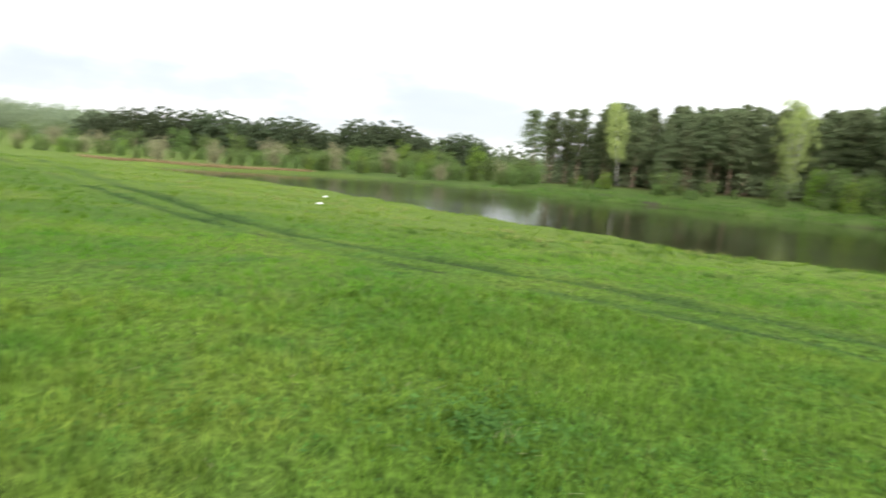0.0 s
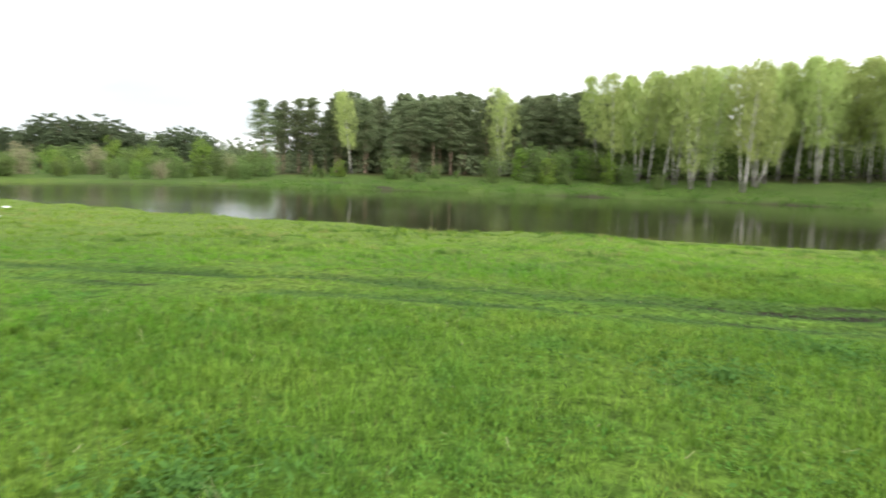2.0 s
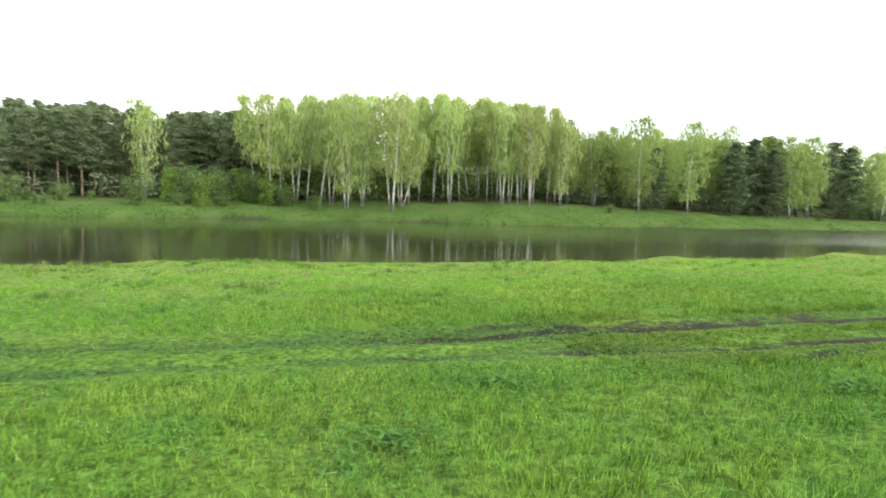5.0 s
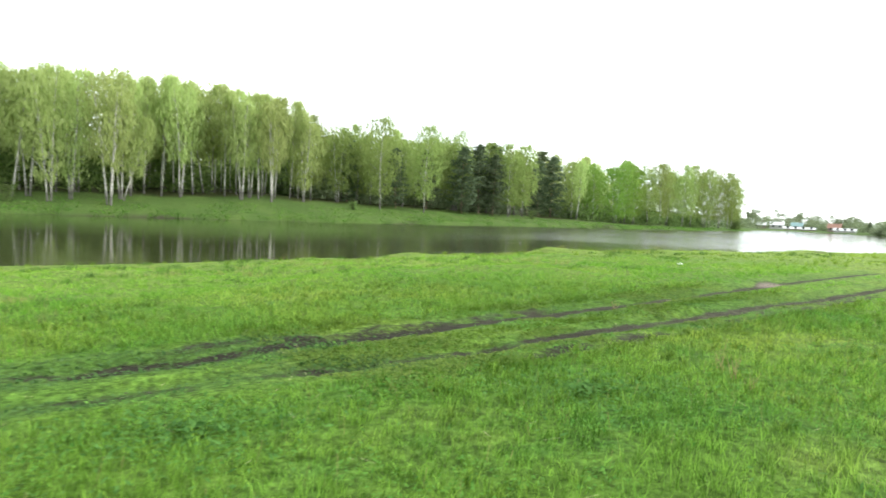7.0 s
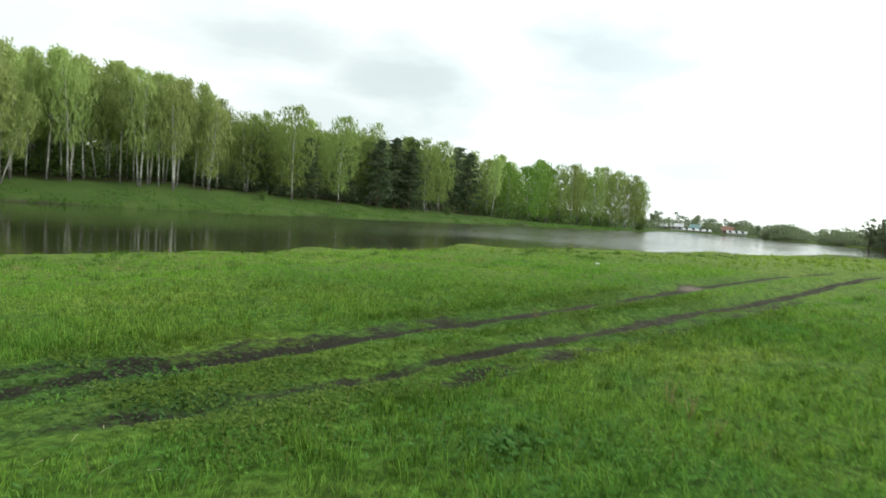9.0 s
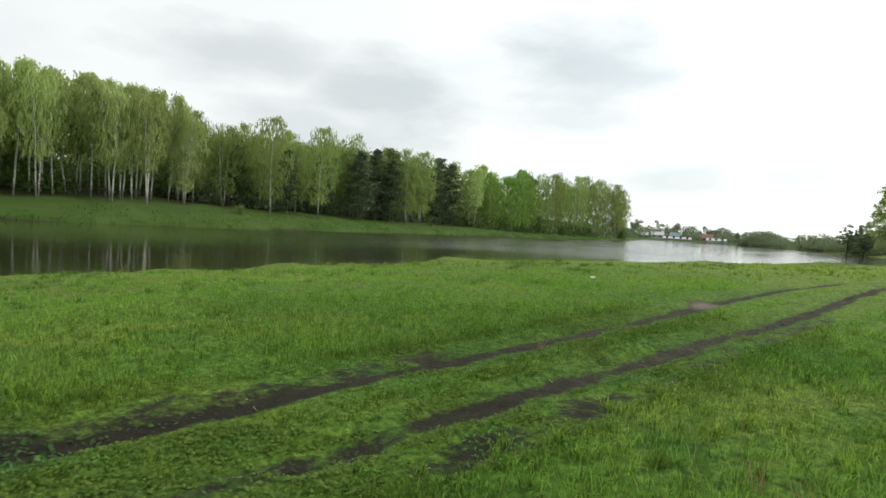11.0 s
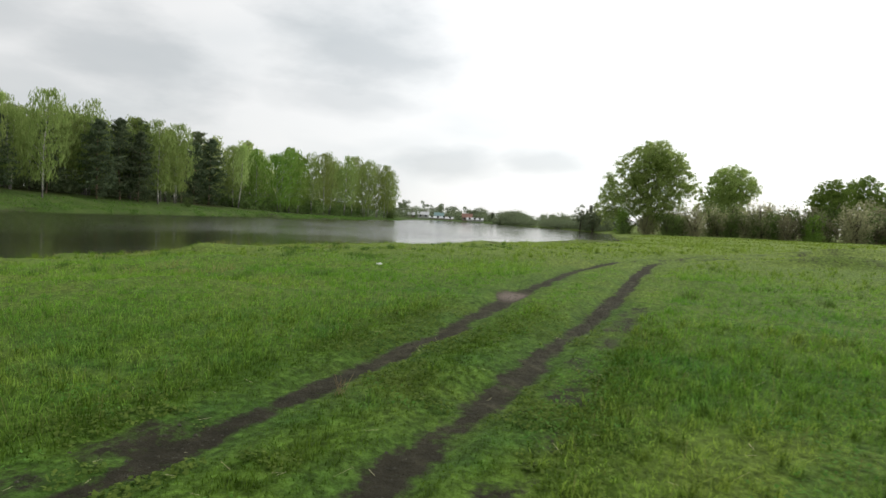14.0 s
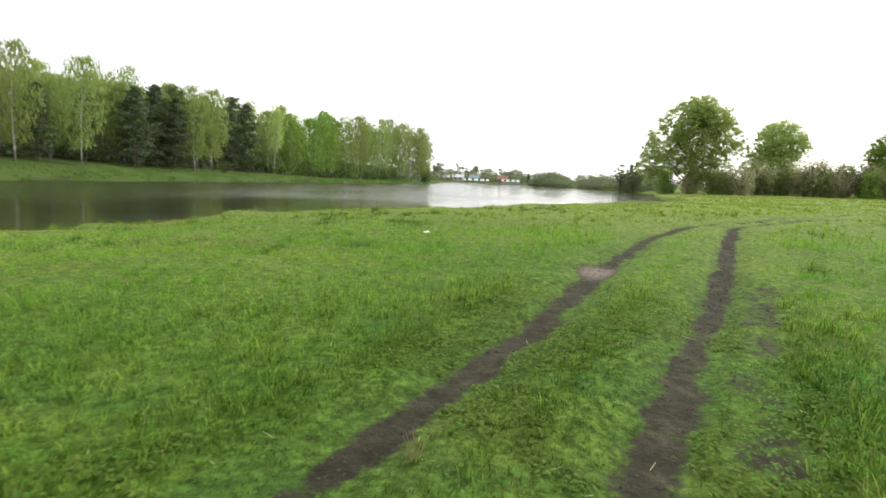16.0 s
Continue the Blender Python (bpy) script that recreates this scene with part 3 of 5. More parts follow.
def make_water():
    xs, ys = steps((-120, 380, 10)), steps((0, 150, 10))
    gx, gy = np.meshgrid(xs, ys)
    nx, ny = len(xs), len(ys)
    i = (np.arange(ny - 1)[:, None] * nx + np.arange(nx - 1)[None, :]).ravel()
    v = np.stack([gx.ravel(), gy.ravel(), np.full(gx.size, WATER_Z)], 1)
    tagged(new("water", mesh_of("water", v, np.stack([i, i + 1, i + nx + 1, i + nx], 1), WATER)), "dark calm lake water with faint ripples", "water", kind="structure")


make_water()

# ---------------------------------------------------------------- plants
rng = np.random.default_rng(7)


def unit(n):
    v = rng.normal(size=(n, 3))
    return v / np.linalg.norm(v, axis=1, keepdims=True)


def leaf_quads(c, size, hang=0.0, flat=1.0):
    """Small leaf sprays at the points c; flat under 1 lays them level."""
    n = len(c)
    a, b = unit(n), unit(n)
    a[:, 2] = a[:, 2] * flat - hang
    b[:, 2] *= flat
    a /= np.linalg.norm(a, axis=1, keepdims=True)
    b -= a * (a * b).sum(1, keepdims=True)
    b /= np.linalg.norm(b, axis=1, keepdims=True)
    s = (size * rng.uniform(0.6, 1.4, n))[:, None]
    v = np.stack([c - a * s, c + b * s * 0.42, c + a * s, c - b * s * 0.42], 1).reshape(-1, 3)
    return v, np.arange(4 * n).reshape(n, 4)


def strand_quads(c, long, width):
    """Hanging twigs with young leaves: slender drops below the points c."""
    n = len(c)
    turn_at = rng.uniform(0, 2 * math.pi, n)
    side = np.stack([np.cos(turn_at), np.sin(turn_at), 0 * turn_at], 1) * (width * rng.uniform(0.6, 1.4, n))[:, None]
    down = np.stack([rng.normal(size=n) * 0.18, rng.normal(size=n) * 0.18, -np.ones(n)], 1) * long[:, None]
    v = np.stack([c, c + down * 0.45 + side, c + down, c + down * 0.45 - side], 1).reshape(-1, 3)
    return v, np.arange(4 * n).reshape(n, 4)


def tube(path, radii, sides=6):
    path, vs = np.asarray(path, float), []
    for k, (p, r) in enumerate(zip(path, radii)):
        d = path[min(k + 1, len(path) - 1)] - path[max(k - 1, 0)]
        d = d / np.linalg.norm(d)
        u = np.cross(d, (1, 0.13, 0) if abs(d[2]) > 0.7 else (0, 0, 1))
        u = u / np.linalg.norm(u)
        w = np.cross(d, u)
        for s in range(sides):
            an = 2 * math.pi * s / sides
            vs.append(p + r * (math.cos(an) * u + math.sin(an) * w))
    fs = []
    for k in range(len(path) - 1):
        for s in range(sides):
            t = (s + 1) % sides
            fs.append((k * sides + s, k * sides + t, (k + 1) * sides + t, (k + 1) * sides + s))
    return np.array(vs), np.array(fs)


def join(pieces):
    vs, fs, n = [], [], 0
    for v, f in pieces:
        vs.append(v)
        fs.append(f + n)
        n += len(v)
    return np.concatenate(vs), np.concatenate(fs)


def part_of(root, name, mesh, label=""):
    ob = new(name, mesh)
    ob.parent = root
    return tagged(ob, label)


def noise_at(p, size):
    return np.array([noise.noise(Vector(q) / size) for q in p])


def trunk_line(h, bend, n=7):
    t = np.linspace(0, 1, n)
    a, b = rng.uniform(0, 2 * math.pi), rng.uniform(0, 2 * math.pi)
    off = bend * h * (t ** 2)
    wob = 0.012 * h * np.sin(t * 5 + b)
    return np.stack([np.cos(a) * off + wob, np.sin(a) * off - wob, t * h], 1)


def along_line(line, t):
    k = np.linspace(0, 1, len(line))
    return np.stack([np.interp(t, k, line[:, i]) for i in range(3)], -1)


def limb(base, turn, rise, length, droop, n=5):
    t = np.linspace(0, 1, n)
    out = length * t
    up = rise * length * t - droop * length * t ** 2
    return np.stack([base[0] + np.cos(turn) * out, base[1] + np.sin(turn) * out, base[2] + up], 1)


def tree(name, label, wood, leaf, pieces, crown):
    root = new(name)
    tagged(root, label, "tree")
    part_of(root, "trunk", mesh_of("trunk", *join(pieces), wood))
    part_of(root, "crown", mesh_of("crown", *crown, leaf, False))
    return root


def birch(h, wide, leaf, bare=0.2, strands=2600, stems=1, width=0.09, fan=0.05, label="young-leaved weeping birch with a white trunk on the far bank"):
    """A weeping birch: one or more pale stems, steep branches, and curtains of hanging twigs."""
    pieces, drops = [], []
    first = rng.uniform(0, 2 * math.pi)
    for s in range(stems):
        tall = h * (1 - 0.07 * s)
        t = np.linspace(0, 1, 9)
        way = first + 2 * math.pi * s / stems + rng.uniform(-0.5, 0.5)
        off = tall * fan * (1.0 if stems > 1 else 0.5) * (0.7 * t + 0.6 * t ** 2)
        wob = 0.010 * tall * np.sin(t * 6 + rng.uniform(0, 6)) * t
        line = np.stack([np.cos(way) * off + wob + 0.22 * math.cos(way) * (stems > 1), np.sin(way) * off - wob + 0.22 * math.sin(way) * (stems > 1), t * tall], 1)
        pieces.append(tube(line, 0.125 * (h / 18) * (1 - t) ** 0.75 + 0.018, 6))
        n = max(5, (20 if strands > 1500 else 8) // stems)
        for k in range(n):
            q = bare + 0.08 + (0.9 - bare) * (k + rng.uniform(0, 1)) / n
            br = limb(along_line(line, q), k * 2.4 + s + rng.uniform(-0.5, 0.5), rng.uniform(1.4, 2.4), wide * rng.uniform(0.35, 0.7) * (1.15 - 0.6 * q), rng.uniform(0.3, 0.8))
            br[:, 2] = np.minimum(br[:, 2], tall * 1.01)
            pieces.append(tube(br, np.linspace(0.05, 0.012, 5) * (1.3 - q), 3))
        m = strands // (3 * stems)
        q = rng.uniform(0, 1, m) ** 0.8
        shape = np.where(q > 0.4, np.maximum(1 - (np.maximum(q - 0.4, 0) / 0.62) ** 2.2, 0.0) ** 0.5, 0.6 + q)
        lump = rng.uniform(0.7, 1.2, (9, 8))
        a = rng.uniform(0, 2 * math.pi, m)
        r = wide / stems ** 0.35 * shape * np.sqrt(rng.uniform(0.03, 1, m)) * lump[(q * 8.99).astype(int), (a / 6.2832 * 7.99).astype(int)]
        o = along_line(line, np.minimum(bare + 0.1 + (0.92 - bare) * q, 1.0)) + np.stack([np.cos(a) * r, np.sin(a) * r, 0.22 * rng.normal(size=m) + 0.15], 1)
        o = o[noise_at(o, 1.5) > -0.2]
        for j in range(3):
            c = o + rng.normal(size=(len(o), 3)) * (0.28, 0.28, 0.25)
            long = np.minimum(0.35 + rng.exponential(0.42, len(o)), 1.8)
            ok = c[:, 2] - long > 0.3
            drops.append(strand_quads(c[ok], long[ok], width))
    return tree("birch_tree", label, BIRCH_BARK, leaf, pieces, join(drops))


def pine(h, wide, bare=0.45, leaf=None, leaves=2600, dense=1.0, size=0.25, blunt=0.62, label="dark green Scots pine with an orange-brown trunk"):
    """A pine: bare lower trunk, and level plates of needles on whorled limbs under a domed top."""
    line = trunk_line(h * 0.98, rng.uniform(0.0, 0.03), 7)
    t = np.linspace(0, 1, 7)
    pieces, cs = [tube(line, 0.125 * (h / 16) * (1 - t) ** 0.7 + 0.02, 6)], []
    n = int(30 * dense)
    for k in range(n):
        q = bare + (0.985 - bare) * ((k + rng.uniform(0, 1)) / n) ** 0.9
        u = (q - bare) / (1 - bare)
        prof = (1 - u ** 1.7) ** blunt * (0.55 + 0.45 * min(1, u * 4))
        ln = wide * prof * rng.uniform(0.5, 1.2) + 0.25
        br = limb(along_line(line, q), k * 2.4 + rng.uniform(-0.6, 0.6), rng.uniform(0.1, 0.4) + 0.5 * u, ln, rng.uniform(0.0, 0.3))
        if leaves > 1800:
            pieces.append(tube(br, np.linspace(0.045, 0.012, 5) * (1.2 - 0.7 * q), 3))
        for j, w in enumerate((0.35, 0.6, 0.82, 1.0)):
            m = int(leaves / (n * 4) * (0.55 + 0.9 * prof))
            r = 0.22 + 0.13 * ln
            cs.append(along_line(br, w) + rng.normal(size=(m, 3)) * (r, r, 0.42 * r) + (0, 0, 0.1))
    m = leaves // 14
    cs.append(along_line(line, rng.uniform(0.9, 1.0, m)) + rng.normal(size=(m, 3)) * (0.3, 0.3, 0.35))
    return tree("pine_tree", label, PINE_BARK, leaf or PINE_LEAF, pieces, leaf_quads(np.concatenate(cs), size, -0.25, 0.7))


def bush(h, wide, leaf, leaves=2000, label="green leafy bush on the grassy bank", stems=7, size=0.14):
    """A shrub: stems from one base, and rounded uneven masses of small leaves down to the ground."""
    pieces, cs = [], []
    for k in range(stems):
        a = 2.4 * k + rng.uniform(-0.5, 0.5)
        out = wide * rng.uniform(0.08, 0.40)
        top = np.array([out * math.cos(a), out * math.sin(a), h * rng.uniform(0.6, 0.92) * (1 - 0.5 * (out / wide) ** 2)])
        st = np.stack([top * (t ** 1.3, t ** 1.3, t) for t in np.linspace(0.0, 1, 5)])
        pieces.append(tube(st, np.linspace(0.06, 0.012, 5) * h / 5, 5))
        for j in range(7):
            c = along_line(st, rng.uniform(0.0, 1.02)) + rng.normal(size=3) * (wide * 0.1, wide * 0.1, h * 0.05)
            m = leaves // (stems * 7)
            r = wide * rng.uniform(0.10, 0.19)
            p = c + unit(m) * (r * rng.uniform(0.25, 1, m) ** 0.5)[:, None] * (1, 1, 0.8) + rng.normal(size=(m, 3)) * 0.08
            cs.append(p[(p[:, 2] > 0.05) & (p[:, 2] < h * 1.04)])
    root = tree("bush", label, DARK_BARK, leaf, pieces, leaf_quads(np.concatenate(cs), size))
    return tagged(root, category="bush")


def broadleaf(h, lobes, leaf, leaves=9000, size=0.3, clump=1.0, gaps=-0.25, label="tall spreading leafy tree at the water's edge", name="leafy_tree", bark=None):
    """A big tree: trunk, a limb into every mass of the crown, and clumps of leaves in the masses; a mass is its place (x, y, z),
    half width, half height and fullness, as shares of the height."""
    pieces, cs = [], []
    line = trunk_line(h * 0.8, 0.02, 7)
    pieces.append(tube(line, 0.40 * (h / 24) * (1 - np.linspace(0, 1, 7)) ** 0.7 + 0.04, 8))
    total = sum(l[3] ** 2 * l[4] * l[5] for l in lobes)
    for x, y, z, w, v, full in lobes:
        c = np.array([x, y, z]) * h
        for k in range(4):
            to = c + rng.normal(size=3) * (w * h * 0.35, w * h * 0.35, v * h * 0.45)
            base = along_line(line, min(0.95, max(0.08, (to[2] / h - 0.3) * 0.9)))
            mid = base * 0.45 + to * 0.55 - (0, 0, 0.03 * h)
            pieces.append(tube(np.stack([base, mid, to]), np.array([0.11, 0.07, 0.02]) * h / 24, 4))
        m = int(leaves / 24 * w ** 2 * v * full / total)
        o = c + unit(m) * (rng.uniform(0.05, 1, m) ** 0.4)[:, None] * (w * h, w * h, v * h)
        o = o[(noise_at(o, 0.11 * h) > gaps - 0.1 * (full - 1)) & (o[:, 2] > 0.02 * h)]
        rad = clump * (h / 24) * rng.uniform(0.5, 1.3, len(o))
        for j in range(24):
            cs.append(o + unit(len(o)) * (rad * rng.uniform(0.05, 1, len(o)) ** 0.5)[:, None] * (1, 1, 0.75))
    return tree(name, label, bark or DARK_BARK, leaf, pieces, leaf_quads(np.concatenate(cs), size))


kept, turn = {}, {}


def plant(makers, x, y, top=None, size=None, lean=(0, 0), group="", sink=0.1, spread=1.0, sway=0.0, face=None, kind=None):
    """Sets one of the kinds at (x, y): grown so that its top stands at that height, or of that size."""
    turn[makers] = turn.get(makers, -1) + 1
    ob, tall, first = STOCK[makers][kind if kind is not None else (turn[makers] * 7 + turn[makers] // 5) % len(STOCK[makers])]
    z = spot(x, y)
    s = size if size else (top - z) / tall
    m = pose(x, y, z - sink * s, lean[0], lean[1], float(rng.uniform(0, 360)) if face is None else face) if lean == (0, 0) else pose(x, y, z - sink * s, lean[0], lean[1], 0)
    m = m @ Matrix.Rotation(radians(sway) * float(rng.normal()), 4, "X")
    wide = s * float(rng.uniform(0.92, 1.12)) * spread if not size else s
    m = m @ Matrix.Diagonal((wide, wide, s, 1))
    if first not in kept:
        kept[first] = True
        ob.matrix_basis = m
        made = ob
    else:
        sc = ob.scale.copy()
        made = copy_thing(ob, m @ Matrix.Diagonal((1 / sc[0], 1 / sc[1], 1 / sc[2], 1)))
    return tagged(made, group=group)


STOCK = {}


def stock(key, *obs):
    STOCK[key] = [(ob, tall, ob.name) for ob, tall in obs]


stock("birch", *[(birch(18, w, BIRCH_LEAF, b, 2700, st, 0.085, f), 17.7) for w, b, st, f in ((2.8, 0.22, 1, 0.05), (3.1, 0.24, 2, 0.07), (2.5, 0.34, 1, 0.09), (3.2, 0.22, 3, 0.08), (3.5, 0.08, 2, 0.06))])
stock("back_birch", *[(birch(18, w, BIRCH_LEAF, 0.24, 1000, 1, 0.17, 0.06, "young-leaved birch inside the wood"), 17.6) for w in (3.3, 3.8, 2.9)])
stock("mid_birch", *[(birch(18, w, MID_LEAF, 0.08, 3300, st, 0.08, 0.05, "leafy young birch at the edge of the mixed wood"), 17.7) for w, st in ((3.7, 1), (4.2, 2), (3.4, 1))])
stock("lime_birch", *[(birch(17, w, LIME_LEAF, 0.02, 2700, st, 0.13, 0.06, "bright green young birch on the far bank"), 16.9) for w, st in ((4.0, 1), (4.6, 2))])
stock("thin_birch", *[(birch(16, w, BIRCH_LEAF, 0.3, 1500, 1, 0.09, 0.04, "slender sparse birch with a pale trunk"), 15.9) for w in (2.0, 2.5)])
stock("pine", *[(pine(16, w, b, None, 5400, 1.2, 0.17), 15.7) for w, b in ((2.9, 0.38), (3.2, 0.30), (2.6, 0.44), (3.1, 0.22), (2.7, 0.34))])
stock("back_pine", *[(pine(16, w, 0.2, None, 2300, 1, 0.29, label="dark green pine inside the wood"), 15.7) for w in (2.7, 3.1, 2.5)])
stock("round_pine", *[(broadleaf(13, ((0, 0, 0.66, w, 0.32, 1), (0.16, 0.12, 0.48, w, 0.3, 1), (-0.15, -0.14, 0.5, 0.9 * w, 0.32, 1), (0.02, 0.0, 0.25, 0.8 * w, 0.22, 0.7)), SPRUCE_LEAF, 10500, 0.26, 1.0, -0.6, "broad round-crowned dark pine", "pine_tree", PINE_BARK), 12.6) for w in (0.36, 0.42, 0.32)])
stock("spruce", *[(pine(15, w, 0.05, SPRUCE_LEAF, 2900, 1.5, 0.30, 0.6, "dense dark conifer at the edge of the wood"), 14.8) for w in (2.7, 3.2, 2.5)])
stock("bush", *[(bush(5, w, BUSH_LEAF), 5.0) for w in (5, 6, 4.5)])
stock("lime_bush", *[(bush(5, w, LIME_LEAF, 2000, "bright green bush on the bank"), 5.0) for w in (4.5, 3.6)])
stock("bud_bush", *[(bush(7, w, BUD_LEAF, 2600, "brown-green budding shrub with bare stems", 10, 0.15), 7.0) for w in (7, 8.5)])
stock("poplar", (broadleaf(26, ((0, -0.03, 0.50, 0.25, 0.46, 1.7), (0.05, -0.02, 0.84, 0.22, 0.16, 1.6), (0, 0.28, 0.42, 0.24, 0.28, 1.1), (-0.1, 0.18, 0.68, 0.18, 0.18, 1.2), (0.05, -0.28, 0.52, 0.2, 0.28, 1.6), (-0.05, -0.2, 0.74, 0.18, 0.15, 1.5), (0, 0.38, 0.24, 0.18, 0.18, 1.1)),
                            POPLAR_LEAF, 62000, 0.27, 0.9, -0.24), 25.6))
stock("second_poplar", (broadleaf(24, ((0, -0.02, 0.70, 0.36, 0.29, 1.4), (0, 0.05, 0.42, 0.34, 0.32, 1.4), (0, -0.3, 0.62, 0.18, 0.16, 0.9), (0, 0.43, 0.62, 0.12, 0.16, 0.5), (0, 0.38, 0.4, 0.17, 0.24, 0.7)), POPLAR_LEAF, 36000, 0.3, 1.05, -0.36, "dense round-headed leafy tree behind the shrubs"), 23.4))
stock("willow", *[(broadleaf(18, ((0, 0, 0.62, 0.30, 0.34, f), (0, 0.2, 0.45, 0.26, 0.3, f), (0.1, -0.22, 0.5, 0.26, 0.3, f), (0, -0.1, 0.8, 0.2, 0.18, 0.6 * f)), LIME_LEAF, 22000, 0.26, 1.05, g, "rounded yellow-green tree at the meadow's end"), 17.6) for f, g in ((1.3, -0.4), (0.9, -0.22))])
stock("far_tree", *[(broadleaf(14, ((0, 0, 0.6, w, 0.36, 1), (0.1, 0.1, 0.4, w, 0.3, 1)), FAR_LEAF, 2200, 0.42, 1.3, -0.4, "hazy green tree in the distance"), 13.5) for w in (0.26, 0.32, 0.22)])

# the birch grove
for x, y, top, kind in ((4.6, 116, 18.0, 0), (9, 114, 18.4, 2), (11.1, 112, 18.8, 2), (15.3, 109, 19.4, 4), (20.3, 118, 21, 1), (22.7, 107, 20, 3), (27.1, 113, 20.4, 1), (32, 114, 21.2, 2), (34.5, 112, 21, 1), (40.3, 118, 22, 0),
                        (42.3, 113, 20.6, 2), (45.6, 116, 21.2, 2), (46.4, 112, 20.6, 3), (49.7, 114, 20.8, 2), (48.9, 108, 19.6, 1), (54.3, 112, 20, 2), (56.1, 110, 18.8, 4), (51.5, 117, 20.8, 2), (44, 109.5, 20, 3), (37.5, 115, 21, 2), (53, 115.5, 20.3, 0), (30, 117, 21, 1), (57.5, 115, 19.4, 4),
                        (47.5, 110.5, 20.2, 2), (50.8, 111, 20.1, 2), (18.3, 111, 19.6, 4), (25.2, 111, 20, 3), (0.6, 117, 19.2, 2), (3.0, 114, 19.0, 0), (7.2, 115, 19.8, 1), (13.2, 113, 20.2, 1)):
    plant("birch", x, y, top, group="birch grove", sway=2.5, kind=kind)
for k in range(44):
    x = rng.uniform(5, 57)
    plant("back_birch", x, rng.uniform(118, 140), rng.uniform(-1.5, 1.2) + float(np.interp(x, [5, 22, 57], [19.4, 21.4, 21])), group="birch grove")
plant("birch", 25.2, 109.5, 14, lean=(0, 16), group="birch grove", kind=0)
plant("mid_birch", 59.2, 113, 18.2, group="birch grove", kind=2)
# birches before the pines
plant("birch", -45.5, 114, 16.2, lean=(0, -6), kind=0)
plant("birch", -18.1, 122, 18.2, kind=4)
# mixed wood beyond the grove
for x, y, top in ((69.2, 122, 17.1), (71.4, 116, 17.9), (72.1, 108, 18.7), (82.1, 114, 17), (82.6, 107, 18.3), (97.3, 115, 19.5), (111.3, 110, 17.7), (118.6, 112, 18)):
    plant("mid_birch", x, y, top + 0.2, group="mixed wood", spread=1.15, sway=2.5)
for k in range(24):
    x = 59 + 2.7 * k + rng.uniform(-1, 1)
    plant("mid_birch", x, rng.uniform(113, 121), rng.uniform(15.4, 18.2), group="mixed wood", spread=1.25)
for x, y, top in ((68.9, 116, 15.4), (77.2, 110, 13.3), (88, 113, 14), (95.8, 110, 15.3), (102.9, 112, 16.7), (106, 110, 14.5), (109.4, 114, 17.9), (131.3, 118, 15.3), (137.7, 119, 17.1), (126, 117, 14)):
    plant("spruce", x, y, top + 0.6, group="mixed wood")
for k in range(56):
    plant(("back_pine", "back_birch", "back_pine", "back_birch")[k % 4], rng.uniform(60, 140), rng.uniform(121, 150), rng.uniform(17, 20.5), group="mixed wood")
plant("thin_birch", 140.5, 112, 17, lean=(0, 9), group="bank birches")
for x, y, top in ((153.4, 116, 16.7), (160, 113, 17.5), (166.8, 114, 18.8), (173, 115, 18)):
    plant("lime_birch", x, y, top, group="bank birches")
for x, y, top in ((146, 118, 16.5), (181, 115, 18.5), (187, 114, 19), (194.3, 116, 20), (201, 114, 19.6), (208.5, 115, 20.4), (214, 113, 19.8), (219.9, 114, 19.5), (225, 113, 19.2), (229.8, 112, 19.0), (235, 113, 17.5), (240, 114, 14.6)):
    plant("mid_birch", x, y, top, group="bank birches", spread=1.1)
for k in range(34):
    plant("back_birch", rng.uniform(145, 240), rng.uniform(119, 140), rng.uniform(16.5, 19.5), group="bank birches")
for x, y in ((50, 124), (54, 121), (58, 124), (62, 121), (57, 130), (49, 131)):
    plant("bush", x, y, size=1.0, group="birch grove")
plant("bush", 236, 112, size=1.3)
plant("bush", 244, 116, size=1.7)
# the pine wood
for x, y, top in ((-62.9, 112, 14.6), (-61.4, 115, 13.3), (-58.5, 118, 15.6), (-55.5, 117, 15.5), (-50, 119, 15), (-44.3, 118, 14.1), (-38.7, 119, 12), (-35, 122, 15.6), (-31.5, 122, 15.6), (-27.8, 122, 16.1),
                  (-25.6, 126, 17.1), (-12.3, 126, 16.8), (-9.2, 128, 17.2), (-5.1, 130, 17.9), (-2, 130, 18.4)):
    plant("pine", x, y, top, group="pine wood")
for k in range(26):
    x = -62 + 2.4 * k + rng.uniform(-1, 1)
    plant("pine", x, float(np.interp(x, [-62, -30, 2], [116, 123, 129])) + rng.uniform(-2, 4), rng.uniform(11.5, 15.6) + float(np.interp(x, [-62, 0], [0, 1.6])), group="pine wood", kind=(3, 1, 4, 0)[k % 4])
for k in range(92):
    y = rng.uniform(123, 158)
    plant("back_pine", rng.uniform(-62, 10), y, rng.uniform(15.4, 18.0) * y / 128, group="pine wood")
for x, y, top, kind in ((-47, 104, 2.4, "bush"), (-44.4, 106.5, 4.6, "lime_bush"), (-34.9, 108, 5.6, "bush"), (-29, 106, 2.2, "bush"), (-17.4, 110.5, 5.6, "bush"), (-10.7, 114.5, 8.4, "bush"), (-6, 116, 8.6, "bush"), (-13.5, 115, 7.4, "lime_bush"), (0.5, 116, 8.0, "bush"), (-8.2, 112, 6.6, "lime_bush"), (2.4, 113, 6.8, "lime_bush"),
                        (-2.3, 120, 8.6, "lime_bush"), (5.6, 113, 5.4, "bush"), (10.2, 109, 3.4, "bush"), (-51, 106, 2.2, "bush"), (64, 105, 3.2, "bush"), (118, 108, 3.0, "bush")):
    plant(kind, x, y, top)
